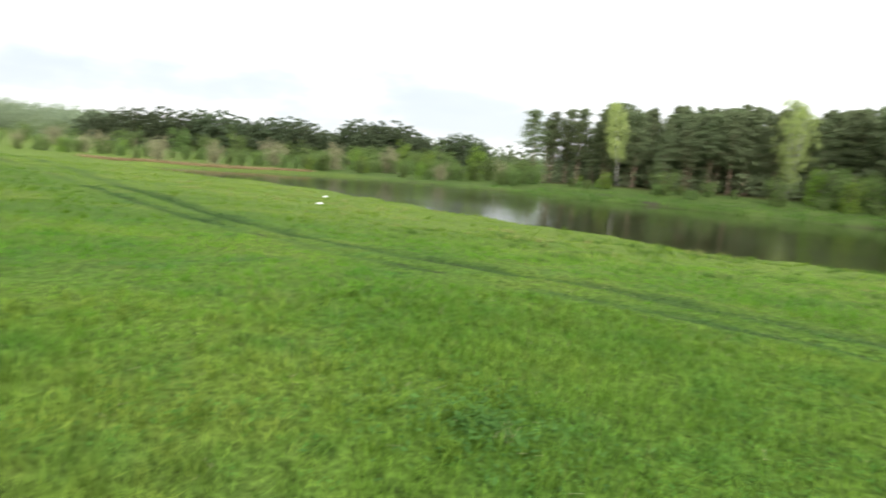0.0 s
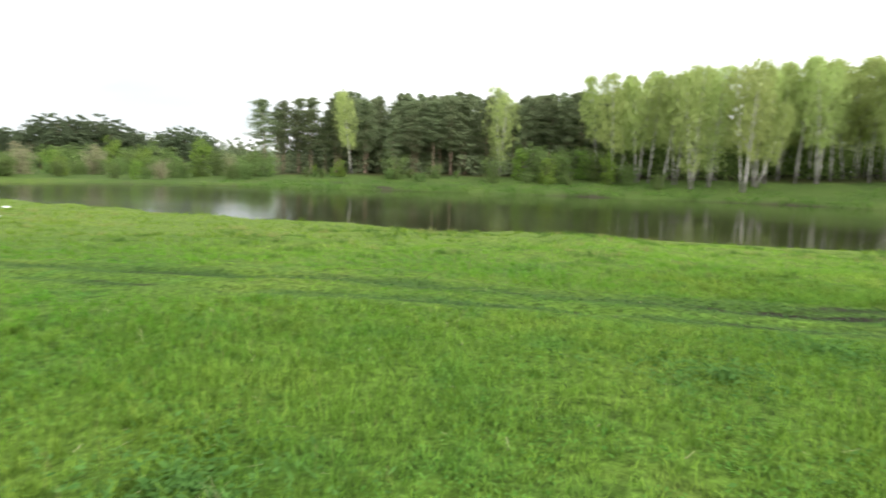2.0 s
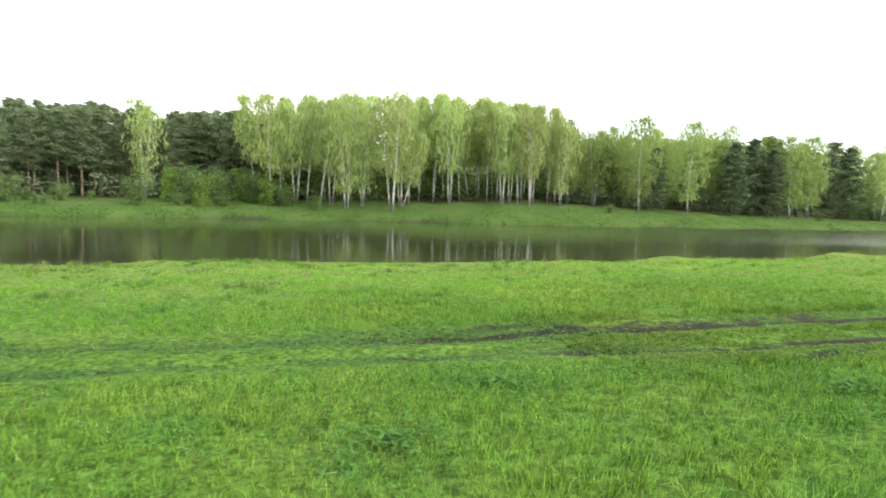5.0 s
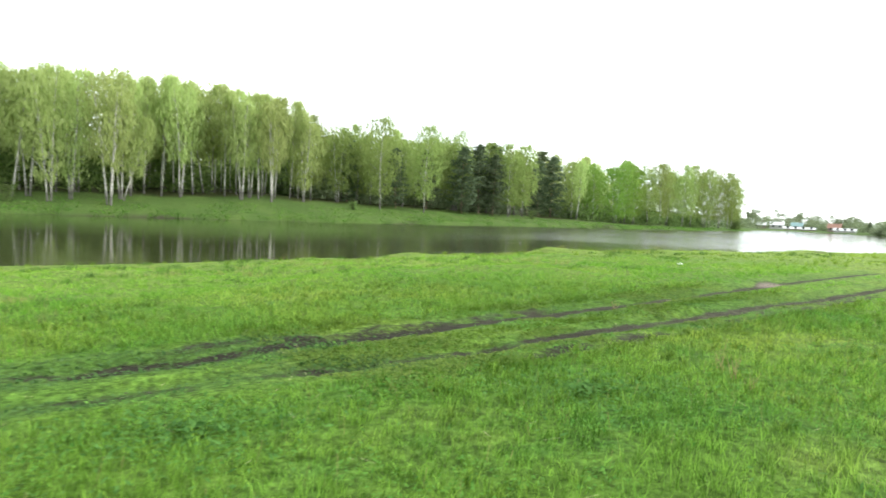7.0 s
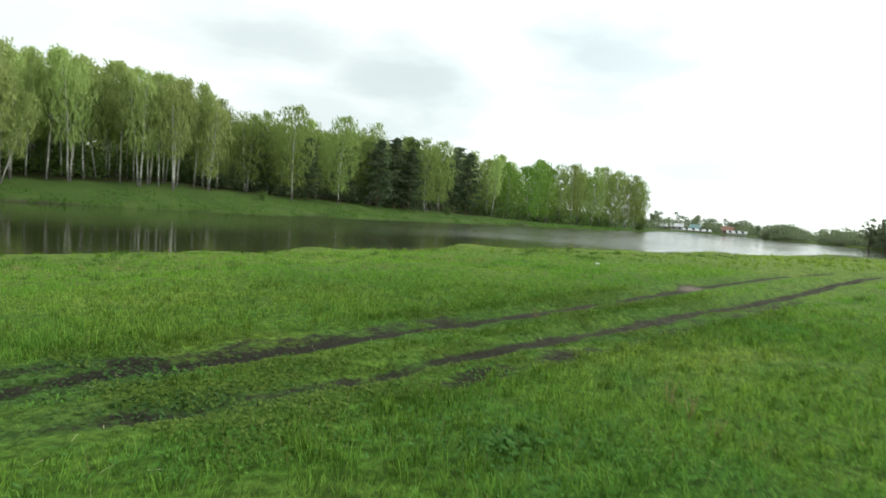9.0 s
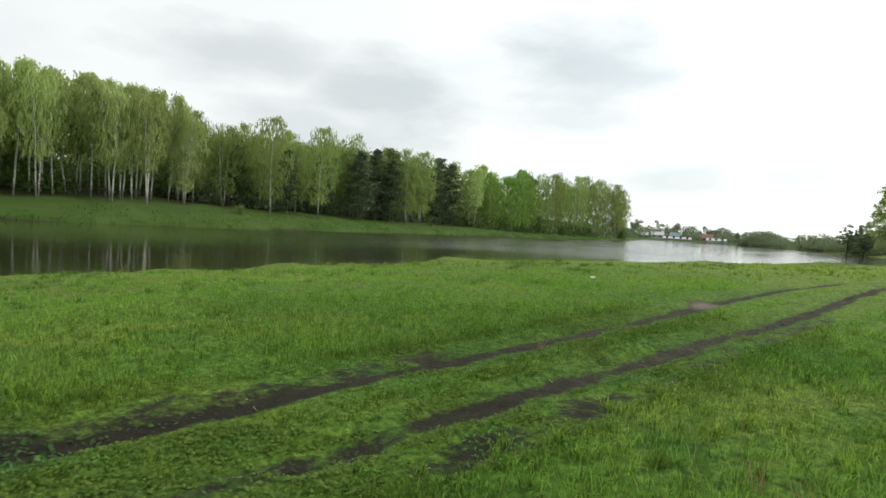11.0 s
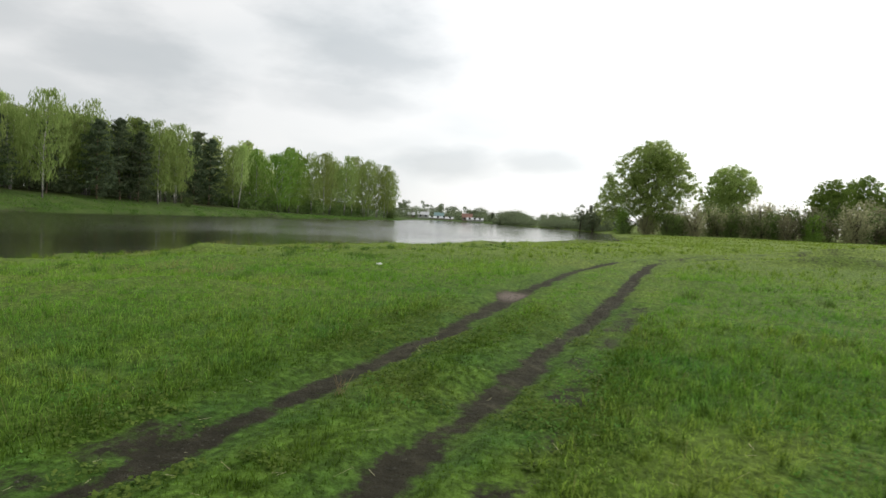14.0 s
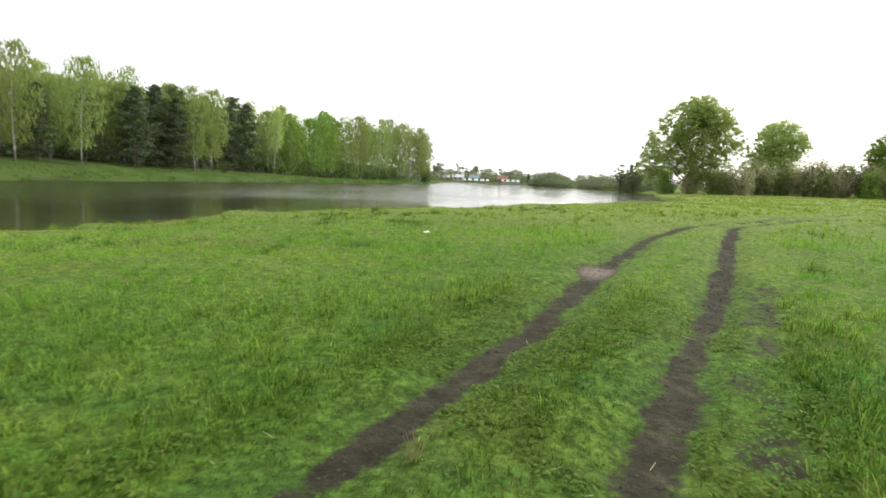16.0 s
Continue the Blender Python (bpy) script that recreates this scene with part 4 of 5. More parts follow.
for k in range(16):
    x = rng.uniform(-60, 8)
    plant(("bush", "lime_bush", "bush")[k % 3], x, np.interp(x, [-60, -22, 10], [103.5, 108, 110.5]) + rng.uniform(0, 6), size=rng.uniform(0.3, 0.65))
# far side of the inlet: bearing and distance of the pine clumps
def bearing(deg, far):
    return math.sin(radians(deg)) * far, math.cos(radians(deg)) * far


for deg, far, top in ((-66, 190, 9), (-63.5, 185, 10.5), (-61.3, 190, 11.5), (-59, 192, 12), (-57, 186, 12.2), (-55.5, 190, 11), (-54, 184, 9.5), (-53, 182, 11.3), (-51.4, 184, 12.2), (-50, 180, 11.4), (-48.3, 188, 9.6), (-47.6, 182, 8.6),
                      (-46, 170, 11.2), (-44.8, 166, 12.4), (-43.4, 168, 11.3), (-42.2, 164, 12.6), (-41, 170, 11.4), (-39.8, 172, 10.6), (-37.0, 170, 10.4), (-35.8, 168, 11.4), (-34.8, 172, 10.6)):
    plant("round_pine", *bearing(deg, far), top, group="pines by the inlet", spread=rng.uniform(1.1, 1.35))
for deg, far, top in ((-38.5, 210, 11), (-33.5, 215, 11), (-32.5, 205, 10), (-31.5, 220, 11.4), (-30, 200, 10.4), (-29.4, 190, 9), (-47.5, 230, 11)):
    plant("far_tree", *bearing(deg, far), top)
for deg, far, top, kind in ((-64, 140, 4.4, "bush"), (-60, 150, 6, "bush"), (-58, 140, 5.2, "bush"), (-55.5, 150, 6.6, "bush"), (-53, 140, 4.6, "bud_bush"), (-51.5, 145, 5.5, "bush"), (-49.5, 128, 4.4, "bush"), (-47, 135, 4.4, "bush"), (-45.2, 130, 5.4, "lime_bush"),
                            (-44, 150, 7.0, "bush"), (-42.5, 128, 5.0, "bush"), (-41, 145, 7.4, "lime_bush"), (-39.6, 132, 5.4, "bush"), (-38.6, 128, 6.2, "lime_bush"), (-37.4, 140, 7.2, "bush"), (-36.5, 126, 4.6, "bush"), (-34.6, 122, 7.2, "lime_bush"), (-33.2, 124, 6.0, "bush"),
                            (-31.5, 118, 3.0, "bush"), (-30.0, 122, 6.4, "bush"), (-29.2, 120, 5.0, "bush"), (-48.5, 112, 3.0, "bush"), (-53.5, 112, 2.6, "bush"), (-57.5, 110, 2.4, "bush"), (-62, 108, 2.2, "bud_bush"), (-66, 118, 3.2, "bud_bush"), (-69, 130, 3.6, "bud_bush"), (-71, 150, 4.2, "bush")):
    plant(kind, *bearing(deg, far), top)
for k in range(66):
    deg = -76 + 0.7 * k + rng.uniform(-0.4, 0.4)
    shore = float(np.interp(deg, [-76, -66, -60, -45, -41, -37, -30], [84, 83, 87, 106, 108, 107, 107]))
    plant(("bush", "bush", "bush", "lime_bush", "bush", "bush", "bud_bush")[k % 7], *bearing(deg, shore + rng.uniform(4, 20)), size=rng.uniform(0.45, 0.8) * float(np.interp(deg, [-76, -60, -45, -30], [0.6, 0.7, 1.1, 1.2])))
# the big trees on the meadow's far end
plant("poplar", 205, 12.6, 27.9, group="meadow trees", face=0, spread=0.98)
plant("second_poplar", 250, -13.6, 24.9, group="meadow trees", face=0, spread=0.9)
plant("willow", 215, -38, 18.6, group="meadow trees", kind=0)
plant("willow", 225, -49, 21, group="meadow trees", kind=1)
plant("willow", 222, -58, 17, group="meadow trees", kind=1)
plant("lime_bush", 197, 19.5, 8, group="meadow shrubs")
plant("lime_bush", 200, -31, 10, group="meadow shrubs")
for k in range(44):
    y = 12 - 2.1 * k + rng.uniform(-1.2, 1.2)
    plant(("bud_bush", "bud_bush", "bush")[k % 3], 198 + rng.uniform(-3, 16), y, rng.uniform(6.5, 12.0) + float(np.interp(y, [-30, 10], [1.5, -0.5])), group="meadow shrubs")
plant("far_tree", 216, 29.5, 8.5)
plant("far_tree", 234, 36, 8.2)
plant("far_tree", 226, 31, 6)
plant("bush", 194, 18.5, 3.5, group="meadow shrubs")
plant("bush", 198, 5, 7.5, group="meadow shrubs")
plant("bush", 199, 17.5, 4.5, group="meadow shrubs")
plant("bud_bush", 200, 13, 5.5, group="meadow shrubs")

for kinds in STOCK.values():
    for ob, tall, first in kinds:
        if first not in kept:
            for o in (*ob.children_recursive, ob):
                bpy.data.objects.remove(o)

# ---------------------------------------------------------------- distant woods
def woods(name, label, spots, leaf, size, leaves):
    cs = []
    for x, y, h, w in spots:
        z = spot(x, y)
        for j in range(5):
            c = np.array([x + rng.normal() * w * 0.3, y + rng.normal() * w * 0.3, z + h * rng.uniform(0.15, 0.78)])
            r = w * rng.uniform(0.3, 0.5)
            m = leaves // 5
            p = c + unit(m) * (r * rng.uniform(0.3, 1, m) ** 0.5)[:, None] * (1, 1, 0.9)
            cs.append(p[p[:, 2] > z])
    v, f = leaf_quads(np.concatenate(cs), size)
    tagged(new(name, mesh_of(name, v, f, leaf, False)), label, "wood", kind="stuff")


def floor_line(x):
    return np.interp(x, [-62, -30, 0, 60, 140, 240], [117, 122, 120, 114, 114, 118])


woods("undergrowth", "dark undergrowth on the forest floor", [(x, floor_line(x) + rng.uniform(0, 26), rng.uniform(2.5, 5), rng.uniform(5, 8)) for x in
      np.concatenate([rng.uniform(-64, 2, 80), rng.uniform(58, 146, 70)])], PINE_LEAF, 0.42, 200)
woods("bank_undergrowth", "green saplings under the bank birches", [(x, floor_line(x) + rng.uniform(-1, 14), rng.uniform(3, 6), rng.uniform(5, 8)) for x in rng.uniform(143, 240, 80)], BUSH_LEAF, 0.38, 220)
woods("grove_undergrowth", "low green saplings among the birches", [(x, rng.uniform(119, 146), rng.uniform(3.0, 8), rng.uniform(4, 7)) for x in rng.uniform(0, 62, 100)], BUSH_LEAF, 0.4, 220)
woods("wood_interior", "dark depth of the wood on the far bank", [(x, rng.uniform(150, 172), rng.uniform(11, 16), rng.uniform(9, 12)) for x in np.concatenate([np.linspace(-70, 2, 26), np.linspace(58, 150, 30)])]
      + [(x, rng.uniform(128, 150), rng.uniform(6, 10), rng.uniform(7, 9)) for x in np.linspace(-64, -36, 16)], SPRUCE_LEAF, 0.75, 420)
woods("wood_edge", "low green thicket at the back of the wood", [(x, rng.uniform(145, 153), rng.uniform(4, 7), rng.uniform(8, 10)) for x in np.linspace(-62, 240, 110)], PINE_LEAF, 0.75, 230)
woods("birch_interior", "pale green depth of the birch wood", [(x, rng.uniform(138, 160), rng.uniform(14, 19), rng.uniform(9, 12)) for x in np.concatenate([np.linspace(2, 58, 20), np.linspace(146, 238, 28)])], BIRCH_LEAF, 0.7, 420)
woods("inlet_thicket", "grey-green willow thickets round the inlet", [(x, np.interp(x, [-300, -180, -90, -66], [60, 88, 104, 118]) + rng.uniform(0, 40), rng.uniform(2.0, 4.8), rng.uniform(4, 7)) for x in rng.uniform(-300, -64, 100)], BUSH_LEAF, 0.36, 240)
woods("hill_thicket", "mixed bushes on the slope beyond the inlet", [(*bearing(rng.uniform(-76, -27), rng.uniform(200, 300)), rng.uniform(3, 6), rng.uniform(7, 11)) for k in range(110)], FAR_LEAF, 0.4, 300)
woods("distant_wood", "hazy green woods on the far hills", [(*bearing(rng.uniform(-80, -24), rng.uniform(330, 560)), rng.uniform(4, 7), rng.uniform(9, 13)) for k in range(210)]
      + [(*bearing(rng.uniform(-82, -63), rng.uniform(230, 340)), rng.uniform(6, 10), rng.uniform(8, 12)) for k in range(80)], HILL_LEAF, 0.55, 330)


def along_shore(first, last, n):
    pts = np.array(FAR_SHORE[first:last], float)
    q = np.linspace(0, 1, len(pts))
    for k in np.sort(rng.uniform(0, 1, n)):
        yield float(np.interp(k, q, pts[:, 0])), float(np.interp(k, q, pts[:, 1]))


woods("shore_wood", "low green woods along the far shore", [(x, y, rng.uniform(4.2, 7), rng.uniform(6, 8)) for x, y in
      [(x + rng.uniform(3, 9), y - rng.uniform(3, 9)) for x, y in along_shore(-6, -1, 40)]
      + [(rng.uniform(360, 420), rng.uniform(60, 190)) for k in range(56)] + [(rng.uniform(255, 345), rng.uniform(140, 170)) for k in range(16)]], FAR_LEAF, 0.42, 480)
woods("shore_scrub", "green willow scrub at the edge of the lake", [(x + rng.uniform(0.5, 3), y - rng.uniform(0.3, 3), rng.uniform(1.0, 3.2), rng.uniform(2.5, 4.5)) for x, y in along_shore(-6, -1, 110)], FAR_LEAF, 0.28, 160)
woods("meadow_end_wood", "brownish thickets behind the meadow trees", [(rng.uniform(212, 300), rng.uniform(-130, 14), rng.uniform(7, 11), rng.uniform(6, 9)) for k in range(70)], BUD_LEAF, 0.5, 320)


# ---------------------------------------------------------------- grass
def track_gap(x, y):
    return np.minimum(from_line(x, y, RUT_FAR)[0], from_line(x, y, RUT_NEAR)[0])


def blades(name, label, n, region, height_range, width, lean, bent=True, mat=None):
    x0, x1, y0, y1, keep = region
    x, y = rng.uniform(x0, x1, n), rng.uniform(y0, y1, n)
    # the blades stand together in tufts
    k = n // 14
    cx, cy, at = rng.uniform(x0, x1, k), rng.uniform(y0, y1, k), rng.integers(0, k, n)
    loose = rng.uniform(0, 1, n) < 0.3
    x, y = np.where(loose, x, cx[at] + rng.normal(size=n) * 0.045), np.where(loose, y, cy[at] + rng.normal(size=n) * 0.045)
    grown = np.where(loose, 1.0, rng.uniform(0.6, 1.5, k)[at])
    ok = keep(x, y)
    x, y, grown = x[ok], y[ok], grown[ok]
    bare, _ = earth(x, y)
    ok = (bare < 0.55 + 0.45 * rng.uniform(-1, 1, len(x))) & ~in_lake(x, y)
    ok &= rng.uniform(0, 1, len(x)) > 0.75 * herbs(x, y)
    x, y, bare, grown = x[ok], y[ok], bare[ok], grown[ok]
    n = len(x)
    z = height(x, y, True) - 0.01
    tall = grown * rng.uniform(*height_range, n) * (1 + 0.45 * rough(x, y, 1.7, 21) + 0.3 * rough(x, y, 0.5, 22)) * (1 - 0.75 * np.clip(bare * 2, 0, 1)) * (np.interp(x, [5, 9, 13], [0.2, 0.3, 0.16]) + np.interp(x, [5, 9, 13], [0.8, 0.7, 0.84]) * smooth(track_gap(x, y) / 0.9 - 0.3))
    a, b = rng.uniform(0, 2 * math.pi, n), rng.uniform(0, 2 * math.pi, n)
    out = tall * rng.uniform(0.1, lean, n)
    w = width * rng.uniform(0.6, 1.4, n)
    p = np.stack([x, y, z], 1)
    side = np.stack([np.cos(a), np.sin(a), 0 * a], 1) * w[:, None]
    mid = p + np.stack([np.cos(b) * out * 0.35, np.sin(b) * out * 0.35, tall * 0.6], 1)
    tip = p + np.stack([np.cos(b) * out, np.sin(b) * out, tall * (1 - 0.25 * (out / tall) ** 2)], 1)
    if not bent:
        v = np.stack([p - side, p + side, tip + side * 0.25, tip - side * 0.25], 1).reshape(-1, 3)
        return tagged(new(name, mesh_of(name, v, np.arange(4 * n).reshape(n, 4), MIDDLE_BLADE, False)), label, "grass", kind="stuff")
    v = np.stack([p - side, p + side, mid + side * 0.7, tip, mid - side * 0.7], 1).reshape(-1, 3)
    k = 5 * np.arange(n)[:, None]
    quads = np.concatenate([k + np.array([[0, 1, 2, 4]])], 0)
    me = bpy.data.meshes.new(name)
    tris = k + np.array([[4, 2, 3]])
    loops = np.concatenate([quads, tris], 1).ravel()
    starts = (7 * np.arange(n)[:, None] + np.array([[0, 4]])).ravel()
    me.vertices.add(len(v))
    me.vertices.foreach_set("co", v.astype(np.float32).ravel())
    me.loops.add(len(loops))
    me.loops.foreach_set("vertex_index", loops.astype(np.int32))
    me.polygons.add(2 * n)
    me.polygons.foreach_set("loop_start", starts.astype(np.int32))
    me.materials.append(mat or BLADE)
    me.update(calc_edges=True)
    return tagged(new(name, me), label, "grass", kind="stuff")


def from_walk(x, y):
    return from_line(x, y, [(0, 0), (1, 3.5), (4.5, 6.5), (8, 9)])[0]


def ahead(x, y):
    return (y > 0.5 + 0.03 * np.maximum(-x, 0) - 0.13 * np.maximum(x - 1, 0))


def near_walk(x, y, low, high, soft=2.0):
    d = from_walk(x, y) + rng.uniform(-soft, soft, len(x))
    return ahead(x, y) & (d > low) & (d < high)


def beside_track(x, y):
    return (x > 4.5 + rng.uniform(-1, 1, len(x))) & (track_gap(x, y) < 0.95 + rng.uniform(-0.25, 0.25, len(x)))


blades("track_grass", "short trodden grass between and beside the ruts", 150000, (3.5, 18, 6.5, 12.5, lambda x, y: near_walk(x, y, -9, 7) & beside_track(x, y)), (0.045, 0.11), 0.0036, 1.1, mat=TRACK_BLADE)
blades("near_grass", "short fresh green meadow grass", 400000, (-10, 18, 0, 17, lambda x, y: near_walk(x, y, -9, 7) & ~beside_track(x, y)), (0.045, 0.12), 0.0036, 1.1)
blades("middle_grass", "short fresh green meadow grass", 230000, (-18, 30, 0, 26, lambda x, y: near_walk(x, y, 6, 16.5)), (0.045, 0.10), 0.0075, 1.2, False)
blades("far_grass", "meadow grass along the lake bank", 120000, (-62, 62, 0, 37, lambda x, y: near_walk(x, y, 16, 99)), (0.06, 0.13), 0.014, 1.0, False)

blades("end_grass", "meadow grass towards the far trees", 90000, (28, 192, -62, 14, lambda x, y: (from_walk(x, y) > 24) & (y < 13) & (y > 9 - 0.45 * x)), (0.07, 0.15), 0.03, 1.0, False)


def tufts(n, per):
    x, y = rng.uniform(-8, 17, n), rng.uniform(1, 16, n)
    ok = ahead(x, y) & (from_walk(x, y) < 8) & (track_gap(x, y) > 0.7) & (rough(x, y, 2.5, 31) > -0.1)
    x, y = np.repeat(x[ok], per), np.repeat(y[ok], per)
    n = len(x)
    b = rng.uniform(0, 2 * math.pi, n)
    x, y = x + rng.normal(size=n) * 0.03, y + rng.normal(size=n) * 0.03
    tall = rng.uniform(0.07, 0.16, n)
    out = tall * rng.uniform(0.2, 1.1, n)
    p = np.stack([x, y, height(x, y, True) - 0.01], 1)
    d = np.stack([np.cos(b), np.sin(b), 0 * b], 1)
    side = np.stack([-np.sin(b), np.cos(b), 0 * b], 1) * 0.0045
    mid = p + d * (out * 0.4)[:, None] + np.stack([0 * b, 0 * b, tall * 0.65], 1)
    tip = p + d * out[:, None] + np.stack([0 * b, 0 * b, tall * (1 - 0.2 * (out / tall) ** 2)], 1)
    v = np.stack([p - side, p + side, mid + side, mid - side, mid - side, mid + side, tip + side * 0.1, tip - side * 0.1], 1).reshape(-1, 3)
    tagged(new("grass_tufts", mesh_of("grass_tufts", v, np.arange(8 * n).reshape(-1, 4), BLADE, False)), "taller tufts of fresh meadow grass", "grass", kind="stuff")


tufts(2500, 17)


def tussocks(name, label, n, per, region, tall, mat, seed, low=-0.1):
    """Rank clumps of longer grass on the hummocky ground towards the lake and along the meadow."""
    x0, x1, y0, y1 = region
    x, y = rng.uniform(x0, x1, n), rng.uniform(y0, y1, n)
    dn = from_line(x, y, NEAR_SHORE)[0]
    ok = (rough(x, y, 2.9, seed) + 0.4 * rough(x, y, 7, seed + 1) > low) & ~in_lake(x, y) & (dn > 0.5) & (track_gap(x, y) > 1.2)
    x, y = x[ok], y[ok]
    wide = rng.uniform(0.12, 0.42, len(x))
    grown = rng.uniform(0.6, 1.3, len(x))
    at = np.repeat(np.arange(len(x)), per)
    k = len(at)
    a, r = rng.uniform(0, 2 * math.pi, k), np.abs(rng.normal(size=k))
    px, py = x[at] + np.cos(a) * r * wide[at] * 1.4, y[at] + np.sin(a) * r * wide[at] * 0.8
    h = rng.uniform(0.5, 1.0, k) * tall * grown[at] * np.exp(-0.4 * r)
    p = np.stack([px, py, height(px, py) - 0.02], 1)
    out = np.stack([np.cos(a), np.sin(a), 0 * a], 1) * (h * rng.uniform(0.15, 0.8, k))[:, None]
    side = np.stack([-np.sin(a), np.cos(a), 0 * a], 1) * 0.008
    tip = p + out + np.stack([0 * h, 0 * h, h * 0.92], 1)
    v = np.stack([p - side, p + side, tip + side * 0.25, tip - side * 0.25], 1).reshape(-1, 3)
    tagged(new(name, mesh_of(name, v, np.arange(4 * k).reshape(k, 4), mat, False)), label, "grass", kind="stuff")


tussocks("bank_tussocks", "dark rank tussocks of grass near the lake", 800, 60, (-14, 46, 13.5, 29), 0.2, SEDGE, 71)
tussocks("dry_tussocks", "pale yellowish tussocks on the bank's edge", 520, 44, (-40, 46, 17, 30), 0.24, DRY_GRASS, 73, 0.1)
tussocks("meadow_tussocks", "longer lush grass clumps in the meadow", 420, 60, (12, 60, -12, 12), 0.16, SEDGE, 75, 0.0)


def low_leaves(name, label, x, y, low, high, size, mat, stretch=1.0):
    """Single small leaves lying just over the ground at the given places."""
    n = len(x)
    c = np.stack([x, y, height(x, y, True) + rng.uniform(low, high, n)], 1)
    a, t = rng.uniform(0, 2 * math.pi, n), rng.normal(size=(n, 2)) * 0.4
    r = (size * rng.uniform(0.6, 1.5, n))[:, None]
    u = np.stack([np.cos(a), np.sin(a), t[:, 0]], 1) * r * stretch
    w = np.stack([-np.sin(a), np.cos(a), t[:, 1]], 1) * r * 0.8
    v = np.stack([c - u, c - u * 0.2 + w, c + u, c - u * 0.2 - w], 1).reshape(-1, 3)
    tagged(new(name, mesh_of(name, v, np.arange(4 * n).reshape(n, 4), mat, False)), label, name.replace("_", " "), kind="stuff")


def clover():
    x, y = rng.uniform(4, 19, 110000), rng.uniform(6.6, 12.4, 110000)
    bare, _ = earth(x, y)
    ok = (rough(x, y, 1.1, 41) + 0.5 * rough(x, y, 0.35, 42) > -0.1) & (bare < 0.2 + 0.3 * rng.uniform(0, 1, len(x))) & (track_gap(x, y) < 1.5 - 0.5 * rng.uniform(0, 1, len(x))) & (x < 15.5 - 5.5 * rng.uniform(0, 1, len(x)) ** 2)
    low_leaves("clover", "small clover and plantain leaves along the wheel ruts", x[ok], y[ok], 0.008, 0.032, 0.0145, CLOVER)
    x, y = rng.uniform(-30, 6, 90000), rng.uniform(8.8, 15.5, 90000)
    ok = herbs(x, y) > rng.uniform(0.15, 0.8, len(x))
    low_leaves("track_herbs", "dark low herbs along the old wheel track", x[ok], y[ok], 0.005, 0.035, 0.018, HERB)
    x, y = rng.uniform(-7, 17, 150000), rng.uniform(1.2, 15, 150000)
    ok = near_walk(x, y, -9, 6.5, 1.5) & (track_gap(x, y) > 0.4) & (rough(x, y, 0.8, 43) + 0.6 * rough(x, y, 0.28, 44) > 0.22)
    low_leaves("broad_herbs", "broad-leaved herbs among the meadow grass", x[ok], y[ok], 0.015, 0.07, 0.0095, SWARD, 1.6)
    spots = np.array([(1.1, 6.7), (-2.2, 3.6), (2.3, 4.4), (5.6, 6.9), (2.4, 8.0), (4.4, 4.0)])
    at = rng.integers(0, len(spots), 5500)
    r, a = np.abs(rng.normal(size=5500)) * 0.5, rng.uniform(0, 2 * math.pi, 5500)
    x, y = spots[at, 0] + r * np.cos(a) * 1.3, spots[at, 1] + r * np.sin(a)
    low_leaves("yarrow", "bluish-green patches of feathery herbs", x, y, 0.02, 0.10, 0.0125, YARROW, 2.2)


clover()


def clods():
    """Crumbs of earth lying in and beside the ruts."""
    n = 26000
    x, y = rng.uniform(2, 26, n), rng.uniform(7.4, 11.8, n)
    bare, _ = earth(x, y)
    ok = bare > rng.uniform(0.25, 1.0, n)
    x, y = x[ok], y[ok]
    n = len(x)
    r = 0.004 + np.minimum(0.006 * rng.exponential(0.6, n), 0.02)
    c = np.stack([x, y, height(x, y, True) + 0.2 * r], 1)
    base = np.array([(1, 0, 0), (0, 1, 0), (-1, 0, 0), (0, -1, 0), (0, 0, 1), (0, 0, -1)], float)
    v = (c[:, None] + base[None] * (r[:, None] * rng.uniform(0.6, 1.3, (n, 6)))[:, :, None] * (1, 1, 0.7)).reshape(-1, 3)
    f = np.array([(0, 1, 4), (1, 2, 4), (2, 3, 4), (3, 0, 4), (1, 0, 5), (2, 1, 5), (3, 2, 5), (0, 3, 5)])
    f = (6 * np.arange(n)[:, None, None] + f[None]).reshape(-1, 3)
    tagged(new("soil_crumbs", mesh_of("soil_crumbs", v, f, SOIL, False)), "dark crumbs of earth in the wheel ruts", "soil", kind="stuff")


clods()


def bank_grass():
    """Rank grass on the far bank, hanging over the water's edge."""
    n = 26000
    x = rng.uniform(-60, 240, n)
    shore = np.interp(x, [p[0] for p in FAR_SHORE[5:21]], [p[1] for p in FAR_SHORE[5:21]])
    y = shore + 0.3 + 9 * rng.uniform(0, 1, n) ** 2.2
    ok = rough(x, y, 3.0, 61) + 0.5 * rough(x, y, 1.0, 62) > -0.25
    x, y = x[ok], y[ok]
    n = len(x)
    h, b = rng.uniform(0.08, 0.26, n), rng.uniform(0, 2 * math.pi, n)
    p = np.stack([x, y, height(x, y) - 0.03], 1)
    q = np.stack([np.cos(b), np.sin(b), 0 * b], 1) * 0.07
    tip = p + np.stack([rng.normal(size=n) * 0.18, rng.normal(size=n) * 0.18, h], 1)
    v = np.stack([p - q, p + q, tip + q * 0.4, tip - q * 0.4], 1).reshape(-1, 3)
    tagged(new("bank_grass", mesh_of("bank_grass", v, np.arange(4 * n).reshape(n, 4), MIDDLE_BLADE, False)), "rank green grass along the far bank", "grass", kind="stuff")


bank_grass()


